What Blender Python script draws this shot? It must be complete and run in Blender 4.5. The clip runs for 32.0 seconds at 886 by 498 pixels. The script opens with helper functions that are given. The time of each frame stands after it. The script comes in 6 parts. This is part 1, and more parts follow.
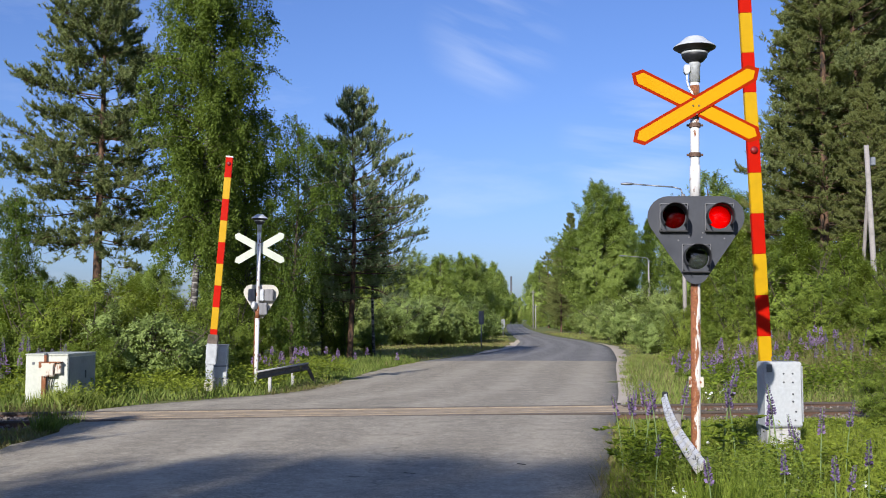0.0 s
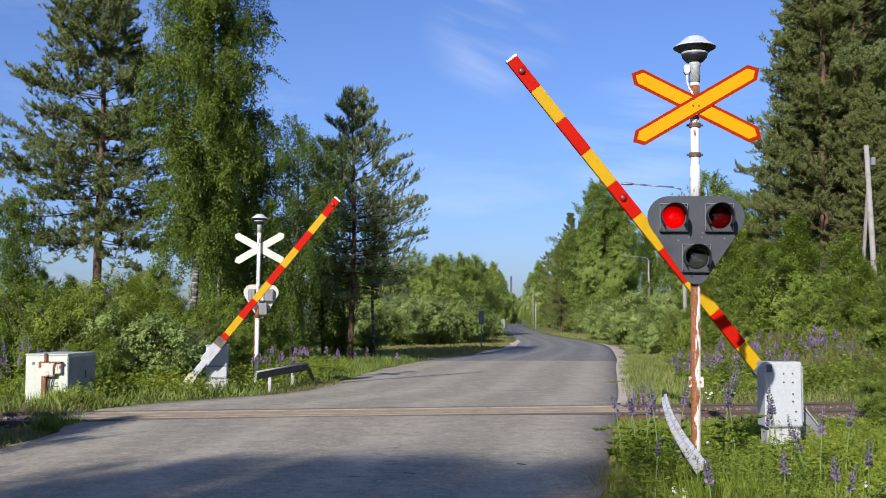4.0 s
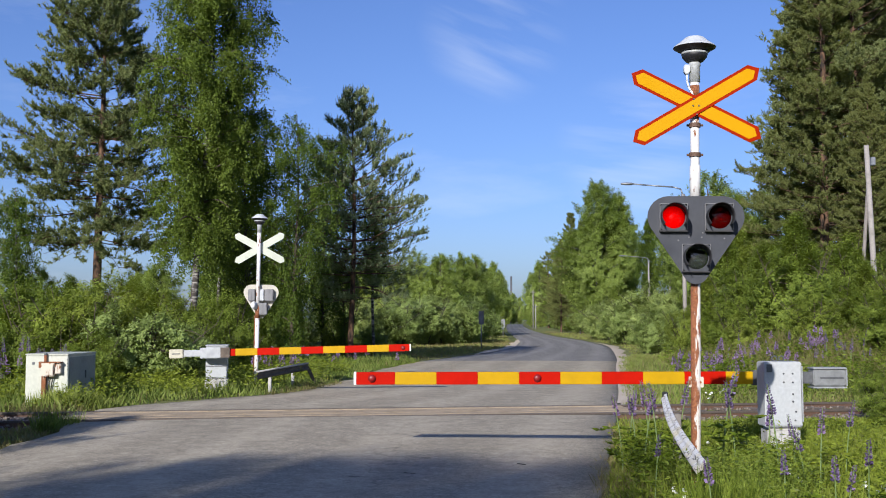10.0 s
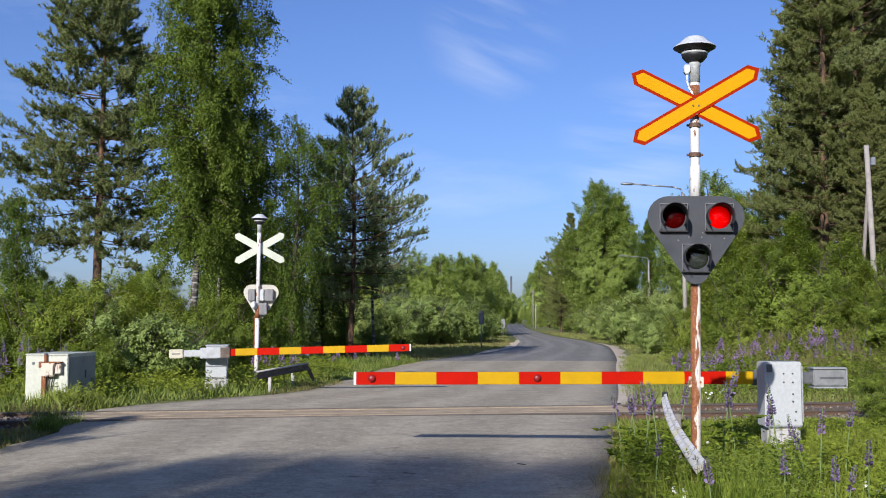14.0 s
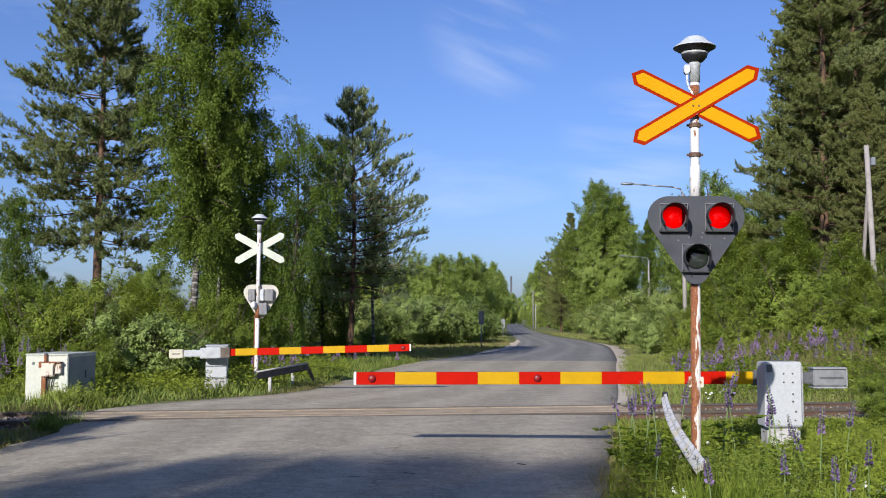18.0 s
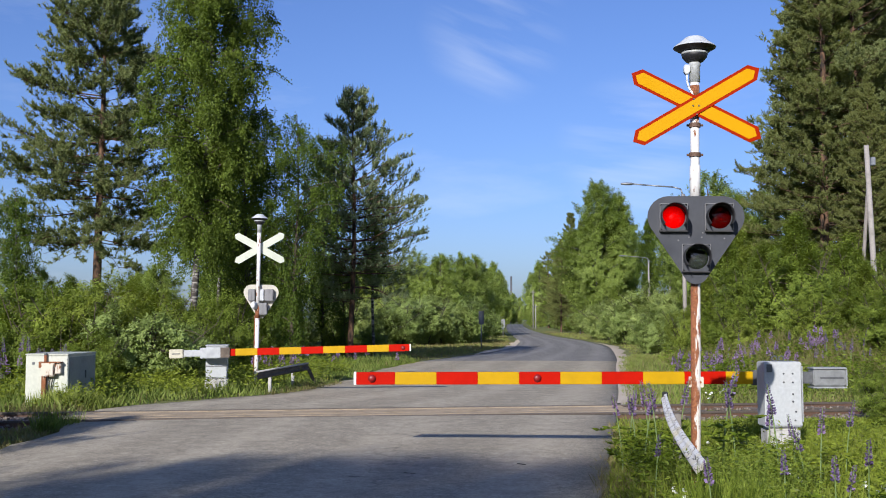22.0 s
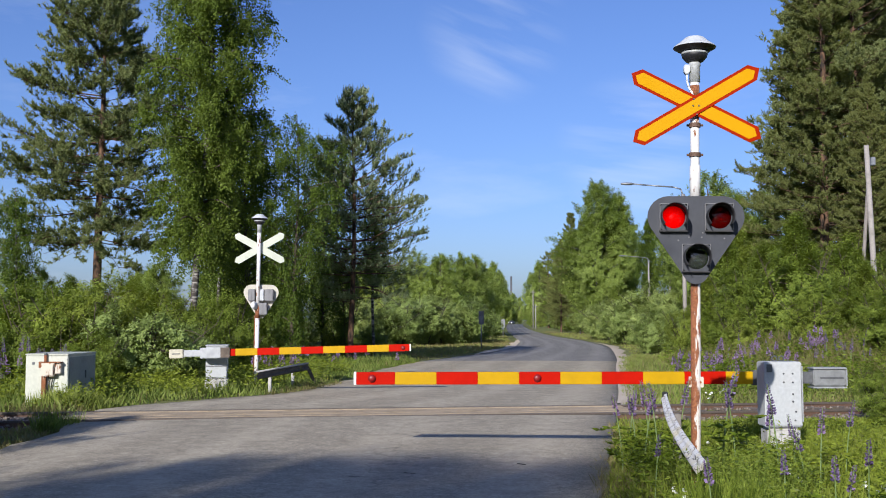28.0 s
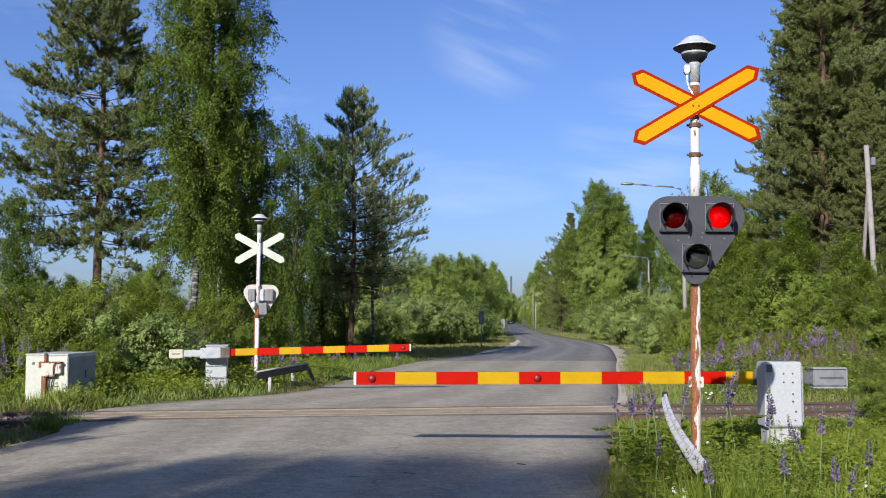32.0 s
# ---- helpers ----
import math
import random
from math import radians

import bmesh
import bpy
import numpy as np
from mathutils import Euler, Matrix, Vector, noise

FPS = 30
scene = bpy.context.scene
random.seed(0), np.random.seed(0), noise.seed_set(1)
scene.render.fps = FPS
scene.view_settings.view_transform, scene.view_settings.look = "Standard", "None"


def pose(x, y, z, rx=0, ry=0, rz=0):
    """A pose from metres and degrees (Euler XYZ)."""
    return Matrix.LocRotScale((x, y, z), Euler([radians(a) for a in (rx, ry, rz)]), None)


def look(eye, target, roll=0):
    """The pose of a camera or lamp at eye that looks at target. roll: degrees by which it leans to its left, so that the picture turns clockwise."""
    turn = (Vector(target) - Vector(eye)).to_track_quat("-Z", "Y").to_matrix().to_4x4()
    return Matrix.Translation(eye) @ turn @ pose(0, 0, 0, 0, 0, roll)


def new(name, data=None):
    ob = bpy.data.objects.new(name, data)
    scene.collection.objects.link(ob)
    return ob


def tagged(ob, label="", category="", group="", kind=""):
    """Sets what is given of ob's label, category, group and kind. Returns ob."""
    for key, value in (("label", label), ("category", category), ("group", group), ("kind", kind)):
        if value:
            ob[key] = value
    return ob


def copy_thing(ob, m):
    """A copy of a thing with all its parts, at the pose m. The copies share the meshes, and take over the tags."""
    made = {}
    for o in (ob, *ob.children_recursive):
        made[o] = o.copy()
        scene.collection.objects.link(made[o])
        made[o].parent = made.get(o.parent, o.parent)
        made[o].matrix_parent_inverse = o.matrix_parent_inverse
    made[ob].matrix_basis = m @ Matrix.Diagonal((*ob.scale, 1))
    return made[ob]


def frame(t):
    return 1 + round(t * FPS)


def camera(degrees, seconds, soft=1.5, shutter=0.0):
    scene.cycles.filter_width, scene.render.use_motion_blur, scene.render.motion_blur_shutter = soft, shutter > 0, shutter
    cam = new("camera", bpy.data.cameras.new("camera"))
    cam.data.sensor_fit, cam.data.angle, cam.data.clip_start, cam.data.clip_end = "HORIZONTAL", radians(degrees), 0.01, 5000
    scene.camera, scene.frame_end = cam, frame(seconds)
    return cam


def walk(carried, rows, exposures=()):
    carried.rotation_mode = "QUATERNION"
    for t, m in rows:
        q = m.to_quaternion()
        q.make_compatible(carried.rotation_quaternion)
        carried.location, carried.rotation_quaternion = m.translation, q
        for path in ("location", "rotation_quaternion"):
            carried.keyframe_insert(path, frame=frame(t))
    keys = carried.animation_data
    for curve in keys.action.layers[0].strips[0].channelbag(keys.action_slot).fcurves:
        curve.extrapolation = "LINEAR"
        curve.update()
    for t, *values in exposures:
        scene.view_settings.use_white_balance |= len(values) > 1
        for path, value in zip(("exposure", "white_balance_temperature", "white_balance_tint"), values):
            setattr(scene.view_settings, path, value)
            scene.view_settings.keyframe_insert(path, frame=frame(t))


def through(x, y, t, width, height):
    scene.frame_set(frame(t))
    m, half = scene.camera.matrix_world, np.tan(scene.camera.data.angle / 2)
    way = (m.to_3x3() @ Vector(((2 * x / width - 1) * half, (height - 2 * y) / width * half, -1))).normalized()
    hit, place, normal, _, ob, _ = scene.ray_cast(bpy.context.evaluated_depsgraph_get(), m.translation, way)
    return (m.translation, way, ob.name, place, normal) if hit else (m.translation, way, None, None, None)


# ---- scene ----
# camera on a tripod at the road's edge, held still
cam = camera(47.1, 32.0, soft=1.0)
STAND = pose(0.0, 0.0, 1.67, 94.004, 0, 0)
walk(cam, [(0.0, STAND), (32.0, STAND)], exposures=[(0.0, 0.41), (3.0, 0.40), (8.0, 0.34), (32.0, 0.34)])

# ---- daylight: low sun behind the camera's left shoulder, clear sky with thin cirrus ----
SUN_WAY = Vector((0.40, 1.0, -0.49)).normalized()
sun_data = bpy.data.lights.new("sun", "SUN")
sun_data.energy, sun_data.angle, sun_data.color = 5.0, radians(0.55), (1.0, 0.955, 0.92)
sun = new("sun", sun_data)
sun.matrix_world = look(-SUN_WAY * 60, (0, 0, 0))

world = bpy.data.worlds.new("sky")
scene.world = world
world.use_nodes = True
wn, wl = world.node_tree.nodes, world.node_tree.links
wn.clear()
w_out = wn.new("ShaderNodeOutputWorld")
w_bg = wn.new("ShaderNodeBackground")
w_bg.inputs["Strength"].default_value = 0.092
w_sky = wn.new("ShaderNodeTexSky")
w_sky.sky_type, w_sky.sun_disc = "NISHITA", False
w_sky.sun_elevation = math.asin(-SUN_WAY.z)
w_sky.sun_rotation = math.atan2(-SUN_WAY.x, -SUN_WAY.y)
w_sky.air_density, w_sky.dust_density, w_sky.ozone_density = 1.0, 1.25, 4.0
# cirrus: stretched noise high in the sky
w_co = wn.new("ShaderNodeTexCoord")
w_map = wn.new("ShaderNodeMapping")
w_map.inputs["Rotation"].default_value = (0, 0.55, 0.3)
w_map.inputs["Scale"].default_value = (2.2, 2.0, 9.0)
w_noise = wn.new("ShaderNodeTexNoise")
w_noise.inputs["Scale"].default_value, w_noise.inputs["Detail"].default_value = 1.6, 7
w_noise.inputs["Roughness"].default_value = 0.62
w_ramp = wn.new("ShaderNodeMapRange")
w_ramp.inputs["From Min"].default_value, w_ramp.inputs["From Max"].default_value = 0.52, 0.85
w_ramp.inputs["To Max"].default_value = 0.22
w_mix = wn.new("ShaderNodeMix")
w_mix.data_type = "RGBA"
w_mix.inputs["B"].default_value = (8.0, 8.6, 9.6, 1)
wl.new(w_co.outputs["Generated"], w_map.inputs["Vector"])
wl.new(w_map.outputs["Vector"], w_noise.inputs["Vector"])
wl.new(w_noise.outputs["Fac"], w_ramp.inputs["Value"])
# two denser wisps on top of the thin veil
total = w_ramp.outputs["Result"]
for way, wide, scale, turn, gain in (((0.050, 0.980, 0.284), 0.0030, (0.24, 0.3, 0.035), 0.38, 0.31), ((0.178, 0.965, 0.164), 0.0030, (0.3, 0.3, 0.03), 0.14, 0.36)):
    near_to = wn.new("ShaderNodeVectorMath")
    near_to.operation = "DOT_PRODUCT"
    near_to.inputs[1].default_value = Vector(way).normalized()
    wl.new(w_co.outputs["Generated"], near_to.inputs[0])
    patch = wn.new("ShaderNodeMapRange")
    patch.interpolation_type = "SMOOTHSTEP"
    patch.inputs["From Min"].default_value, patch.inputs["From Max"].default_value = 1 - wide, 1.0
    wl.new(near_to.outputs["Value"], patch.inputs["Value"])
    lay = wn.new("ShaderNodeMapping")
    lay.vector_type = "TEXTURE"
    lay.inputs["Rotation"].default_value, lay.inputs["Scale"].default_value = (0, turn, 0), scale
    wl.new(w_co.outputs["Generated"], lay.inputs["Vector"])
    wisp = wn.new("ShaderNodeTexNoise")
    wisp.inputs["Scale"].default_value, wisp.inputs["Detail"].default_value = 1.3, 6
    wl.new(lay.outputs["Vector"], wisp.inputs["Vector"])
    thin = wn.new("ShaderNodeMapRange")
    thin.inputs["From Min"].default_value, thin.inputs["From Max"].default_value, thin.inputs["To Max"].default_value = 0.38, 0.75, gain
    wl.new(wisp.outputs["Fac"], thin.inputs["Value"])
    times = wn.new("ShaderNodeMath")
    times.operation, times.use_clamp = "MULTIPLY_ADD", True
    wl.new(thin.outputs["Result"], times.inputs[0])
    wl.new(patch.outputs["Result"], times.inputs[1])
    wl.new(total, times.inputs[2])
    total = times.outputs["Value"]
wl.new(total, w_mix.inputs["Factor"])
w_deep = wn.new("ShaderNodeMix")
w_deep.data_type, w_deep.blend_type = "RGBA", "MULTIPLY"
w_deep.inputs["Factor"].default_value = 1.0
w_deep.inputs["B"].default_value = (0.825, 0.915, 1.29, 1)
wl.new(w_sky.outputs["Color"], w_deep.inputs["A"])
wl.new(w_deep.outputs["Result"], w_mix.inputs["A"])
wl.new(w_mix.outputs["Result"], w_bg.inputs["Color"])
wl.new(w_bg.outputs["Background"], w_out.inputs["Surface"])


# ---- materials ----
class Nodes:
    """A small helper round one material's node tree."""

    def __init__(self, name):
        self.m = bpy.data.materials.new(name)
        self.m.use_nodes = True
        self.n, self.l = self.m.node_tree.nodes, self.m.node_tree.links
        self.b = self.n["Principled BSDF"]
        self.out = self.n["Material Output"]
        self.co = self.n.new("ShaderNodeTexCoord").outputs["Object"]

    def mapped(self, scale, space=None):
        m = self.n.new("ShaderNodeMapping")
        m.inputs["Scale"].default_value = scale
        self.l.new(space or self.co, m.inputs["Vector"])
        return m.outputs["Vector"]

    def noise(self, scale, detail=5, vector=None, rough=0.6):
        t = self.n.new("ShaderNodeTexNoise")
        t.inputs["Scale"].default_value, t.inputs["Detail"].default_value = scale, detail
        t.inputs["Roughness"].default_value = rough
        self.l.new(vector or self.co, t.inputs["Vector"])
        return t.outputs["Fac"]

    def range(self, value, a, b, c=0.0, d=1.0):
        r = self.n.new("ShaderNodeMapRange")
        for key, v in (("From Min", a), ("From Max", b), ("To Min", c), ("To Max", d)):
            r.inputs[key].default_value = v
        self.l.new(value, r.inputs["Value"])
        return r.outputs["Result"]

    def mix(self, fac, a, b, kind="MIX"):
        m = self.n.new("ShaderNodeMix")
        m.data_type, m.blend_type = "RGBA", kind
        for key, v in (("Factor", fac), ("A", a), ("B", b)):
            sock = m.inputs[key] if key == "Factor" else [s for s in m.inputs if s.name == key and s.type == "RGBA"][0]
            if isinstance(v, (int, float)):
                sock.default_value = v
            elif isinstance(v, tuple):
                sock.default_value = (*v, 1)
            else:
                self.l.new(v, sock)
        return [s for s in m.outputs if s.type == "RGBA"][0]

    def colour(self, c):
        self.l.new(c, self.b.inputs["Base Color"])

    def bump(self, height, strength, distance=0.01):
        b = self.n.new("ShaderNodeBump")
        b.inputs["Strength"].default_value, b.inputs["Distance"].default_value = strength, distance
        self.l.new(height, b.inputs["Height"])
        self.l.new(b.outputs["Normal"], self.b.inputs["Normal"])

    def set(self, rough=None, metal=None, spec=None):
        for key, v in (("Roughness", rough), ("Metallic", metal), ("Specular IOR Level", spec)):
            if v is not None:
                self.b.inputs[key].default_value = v
        return self


def dull(c, k):
    return tuple(v * k for v in c)


def surface(name, colour, rough=0.6, metal=0.0, grain=30.0, stain=3.0, wear=0.35, relief=0.25, dirt=None, spec=None):
    """Paint, metal, stone: a base colour with fine grain, broad stains and a little relief."""
    k = Nodes(name).set(rough, metal, spec)
    fine, broad = k.noise(grain, 4), k.noise(stain, 6)
    c = k.mix(k.range(fine, 0.3, 0.7), dull(colour, 1 - wear * 0.5), dull(colour, 1 + wear * 0.25))
    c = k.mix(k.range(broad, 0.5, 0.75, 0, min(1.0, wear * 1.6)), c, dirt or dull(colour, 0.5))
    k.colour(c)
    k.l.new(k.range(broad, 0.3, 0.7, max(0.05, rough - 0.12), min(1.0, rough + 0.15)), k.b.inputs["Roughness"])
    k.bump(fine, relief, 0.004)
    return k.m


def rusted(name, paint, amount, tall=0.35, weather=0.0):
    """Flaking paint over rust; amount is the share of rust, weather how far one side has lost more."""
    k = Nodes(name)
    v = k.mapped((1, 1, tall))
    patch = k.noise(20, 8, v, 0.66)
    if weather:
        split = k.n.new("ShaderNodeSeparateXYZ")
        k.l.new(k.co, split.inputs["Vector"])
        sum_up = k.n.new("ShaderNodeMath")
        sum_up.operation = "MULTIPLY_ADD"
        sum_up.inputs[1].default_value = -weather
        k.l.new(split.outputs["X"], sum_up.inputs[0])
        k.l.new(patch, sum_up.inputs[2])
        patch = sum_up.outputs["Value"]
    mask = k.range(patch, 0.62 - amount * 0.32, 0.66 - amount * 0.32)
    rust = k.mix(k.range(k.noise(45, 4), 0.3, 0.7), (0.10, 0.030, 0.012), (0.30, 0.115, 0.045))
    white = k.mix(k.range(k.noise(5, 5, v), 0.45, 0.75), paint, dull(paint, 0.68))
    k.colour(k.mix(mask, white, rust))
    k.l.new(k.range(mask, 0, 1, 0.45, 0.9), k.b.inputs["Roughness"])
    k.bump(k.range(mask, 0, 1, 1, 0), 0.5, 0.004)
    return k.m


def leafy(name, colour, pale, shine=0.45, through=0.35, shading=1.0):
    """Leaves and needles: colour differs leaf by leaf, with dark gaps and lit clumps painted in; some light passes
    through.
    """
    k = Nodes(name)
    geo = k.n.new("ShaderNodeNewGeometry")
    info = k.n.new("ShaderNodeObjectInfo")
    c = k.mix(k.range(geo.outputs["Random Per Island"], 0, 1), colour, pale)
    broad = k.noise(0.7, 3)
    c = k.mix(k.range(broad, 0.35, 0.7, 0, 0.5), c, dull(colour, 0.75))
    c = k.mix(k.range(info.outputs["Random"], 0, 0.5, 0.35, 0), c, dull(colour, 0.7))
    c = k.mix(k.range(info.outputs["Random"], 0.5, 1, 0, 0.45), c, (pale[0] * 1.2, pale[1] * 1.05, pale[2]))
    # noise paints the crown's dark gaps and lit clumps into the colour
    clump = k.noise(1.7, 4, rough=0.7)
    c = k.mix(k.range(clump, 0.36, 0.50, 0.62 * shading, 0), c, dull(colour, 0.42))
    c = k.mix(k.range(clump, 0.52, 0.66, 0, 0.6 * shading), c, dull(pale, 1.22))
    k.colour(c)
    k.set(rough=shine, spec=0.13)
    tr = k.n.new("ShaderNodeBsdfTranslucent")
    k.l.new(k.mix(1.0, c, (1.25, 1.25, 0.45), "MULTIPLY"), tr.inputs["Color"])
    ms = k.n.new("ShaderNodeMixShader")
    ms.inputs["Fac"].default_value = through
    k.l.new(k.b.outputs["BSDF"], ms.inputs[1])
    k.l.new(tr.outputs["BSDF"], ms.inputs[2])
    k.l.new(ms.outputs["Shader"], k.out.inputs["Surface"])
    return k.m


def asphalt_material(name, light, dark, patchy):
    k = Nodes(name).set(rough=0.9, spec=0.25)
    grit = k.noise(140, 3)
    broad = k.noise(0.35, 6)
    streak = k.noise(1.0, 5, k.mapped((2.2, 0.12, 1)))
    c = k.mix(k.range(grit, 0.3, 0.7), dark, light)
    c = k.mix(k.range(k.noise(22, 5, rough=0.75), 0.40, 0.60, 0.85, 0), c, dull(dark, 0.55))
    c = k.mix(k.range(k.noise(48, 4, rough=0.75), 0.50, 0.66, 0, 0.7), c, dull(light, 1.35))
    c = k.mix(k.range(broad, 0.4, 0.7, 0, patchy), c, dull(dark, 0.8))
    lane = k.n.new("ShaderNodeAttribute")
    lane.attribute_name = "across"
    wave = k.n.new("ShaderNodeMath")
    wave.operation = "SINE"
    phase = k.n.new("ShaderNodeMath")
    phase.operation = "MULTIPLY_ADD"
    phase.inputs[1].default_value, phase.inputs[2].default_value = 8 * math.pi, -0.5 * math.pi
    k.l.new(lane.outputs["Fac"], phase.inputs[0])
    k.l.new(phase.outputs["Value"], wave.inputs[0])
    c = k.mix(k.range(wave.outputs["Value"], -0.2, 1.0, 0, patchy * 0.55), c, dull(light, 1.18))
    c = k.mix(k.range(streak, 0.5, 0.8, 0, patchy * 0.45), c, dull(light, 1.12))
    mid = k.noise(2.6, 7, rough=0.7)
    c = k.mix(k.range(mid, 0.36, 0.5, 0.45 * patchy + 0.2, 0), c, dull(dark, 0.62))
    c = k.mix(k.range(mid, 0.55, 0.68, 0, 0.5 * patchy + 0.1), c, (light[0] * 1.25, light[1] * 1.22, light[2] * 1.15))
    c = k.mix(k.range(k.noise(9, 6, rough=0.75), 0.56, 0.70, 0, 0.7), c, dull(dark, 0.5))
    c = k.mix(k.range(k.noise(7, 6, rough=0.75), 0.30, 0.44, 0.6, 0), c, dull(light, 1.35))
    crack = k.n.new("ShaderNodeTexVoronoi")
    crack.feature = "DISTANCE_TO_EDGE"
    crack.inputs["Scale"].default_value = 0.16
    warp = k.n.new("ShaderNodeTexNoise")
    warp.inputs["Scale"].default_value, warp.inputs["Detail"].default_value = 1.6, 6
    k.l.new(k.co, warp.inputs["Vector"])
    bentv = k.n.new("ShaderNodeVectorMath")
    bentv.operation = "MULTIPLY_ADD"
    bentv.inputs[1].default_value = (1.3, 1.3, 1.3)
    k.l.new(warp.outputs["Color"], bentv.inputs[0])
    k.l.new(k.co, bentv.inputs[2])
    k.l.new(bentv.outputs["Vector"], crack.inputs["Vector"])
    line = k.range(crack.outputs["Distance"], 0.001, 0.0045, 0.6 * patchy, 0)
    c = k.mix(line, c, dull(dark, 0.35))
    k.colour(c)
    k.bump(k.noise(90, 4), 0.5, 0.006)
    return k.m


def ground_material():
    k = Nodes("meadow_soil").set(rough=0.95, spec=0.1)
    a, b = k.noise(0.5, 6), k.noise(7, 6)
    c = k.mix(k.range(a, 0.35, 0.65), (0.11, 0.14, 0.04), (0.19, 0.20, 0.075))
    c = k.mix(k.range(b, 0.45, 0.75, 0, 0.7), c, (0.12, 0.095, 0.06))
    k.colour(c)
    k.bump(b, 0.8, 0.05)
    return k.m


def ballast_material():
    k = Nodes("ballast_stone").set(rough=0.9, spec=0.2)
    geo = k.n.new("ShaderNodeNewGeometry")
    c = k.mix(k.range(geo.outputs["Random Per Island"], 0, 1), (0.11, 0.085, 0.065), (0.27, 0.23, 0.19))
    k.colour(c)
    k.bump(k.noise(40, 4), 0.5, 0.01)
    return k.m


def birch_bark():
    k = Nodes("birch_bark").set(rough=0.75, spec=0.25)
    bands = k.noise(3.5, 5, k.mapped((1, 1, 3.0)))
    c = k.mix(k.range(bands, 0.36, 0.52), (0.36, 0.34, 0.31), (0.05, 0.043, 0.037))
    k.colour(c)
    k.bump(bands, 0.4, 0.02)
    return k.m


def pine_bark():
    k = Nodes("pine_bark").set(rough=0.9, spec=0.15)
    plates = k.noise(7, 6, k.mapped((1, 1, 0.35)))
    c = k.mix(k.range(plates, 0.4, 0.62), (0.032, 0.026, 0.022), (0.165, 0.094, 0.056))
    k.colour(c)
    k.bump(plates, 0.8, 0.03)
    return k.m


def cracked_paint():
    """Chalky white paint, yellowed in places, with fine dark cracks."""
    k = Nodes("cracked_white_paint").set(rough=0.7, spec=0.2)
    c = k.mix(k.range(k.noise(3.5, 4), 0.46, 0.62), (0.66, 0.67, 0.68), (0.60, 0.55, 0.40))
    c = k.mix(k.range(k.noise(60, 3), 0.35, 0.7, 0.35, 0), c, (0.42, 0.41, 0.38))
    wander = k.n.new("ShaderNodeTexNoise")
    wander.inputs["Scale"].default_value = 9
    k.l.new(k.co, wander.inputs["Vector"])
    moved = k.n.new("ShaderNodeVectorMath")
    moved.operation = "MULTIPLY_ADD"
    moved.inputs[1].default_value = (0.12, 0.12, 0.12)
    k.l.new(wander.outputs["Color"], moved.inputs[0])
    k.l.new(k.co, moved.inputs[2])
    cell = k.n.new("ShaderNodeTexVoronoi")
    cell.feature = "DISTANCE_TO_EDGE"
    cell.inputs["Scale"].default_value = 5.5
    k.l.new(moved.outputs["Vector"], cell.inputs["Vector"])
    line = k.range(cell.outputs["Distance"], 0.015, 0.035, 0.85, 0)
    k.colour(k.mix(line, c, (0.10, 0.09, 0.08)))
    k.bump(k.range(cell.outputs["Distance"], 0.0, 0.04), 0.5, 0.004)
    return k.m


def glass_lens(name, tint, gloss=0.12, cloud=0.2):
    """A thin coloured signal lens: lets tinted light through and shines a little."""
    k = Nodes(name)
    tr = k.n.new("ShaderNodeBsdfTransparent")
    tr.inputs["Color"].default_value = (*tint, 1)
    body = k.n.new("ShaderNodeBsdfDiffuse")
    body.inputs["Color"].default_value = (*dull(tint, cloud), 1)
    clear = k.n.new("ShaderNodeMixShader")
    clear.inputs["Fac"].default_value = 0.3
    k.l.new(tr.outputs["BSDF"], clear.inputs[1])
    k.l.new(body.outputs["BSDF"], clear.inputs[2])
    gl = k.n.new("ShaderNodeBsdfGlossy")
    gl.inputs["Roughness"].default_value = 0.12
    ms = k.n.new("ShaderNodeMixShader")
    ms.inputs["Fac"].default_value = gloss
    k.l.new(clear.outputs["Shader"], ms.inputs[1])
    k.l.new(gl.outputs["BSDF"], ms.inputs[2])
    k.l.new(ms.outputs["Shader"], k.out.inputs["Surface"])
    return k.m


def glowing(name, colour, strength):
    k = Nodes(name)
    k.b.inputs["Base Color"].default_value = (*colour, 1)
    k.b.inputs["Emission Color"].default_value = (*colour, 1)
    # brightest at the filament, weaker towards the reflector's rim
    gen = k.n.new("ShaderNodeTexCoord").outputs["Generated"]
    off = k.n.new("ShaderNodeVectorMath")
    off.operation = "MULTIPLY_ADD"
    off.inputs[1].default_value, off.inputs[2].default_value = (1, 0, 1), (-0.48, 0, -0.44)
    k.l.new(gen, off.inputs[0])
    far = k.n.new("ShaderNodeVectorMath")
    far.operation = "LENGTH"
    k.l.new(off.outputs["Vector"], far.inputs[0])
    k.l.new(k.range(far.outputs["Value"], 0.0, 0.5, strength * 1.5, strength * 0.4), k.b.inputs["Emission Strength"])
    return k.m


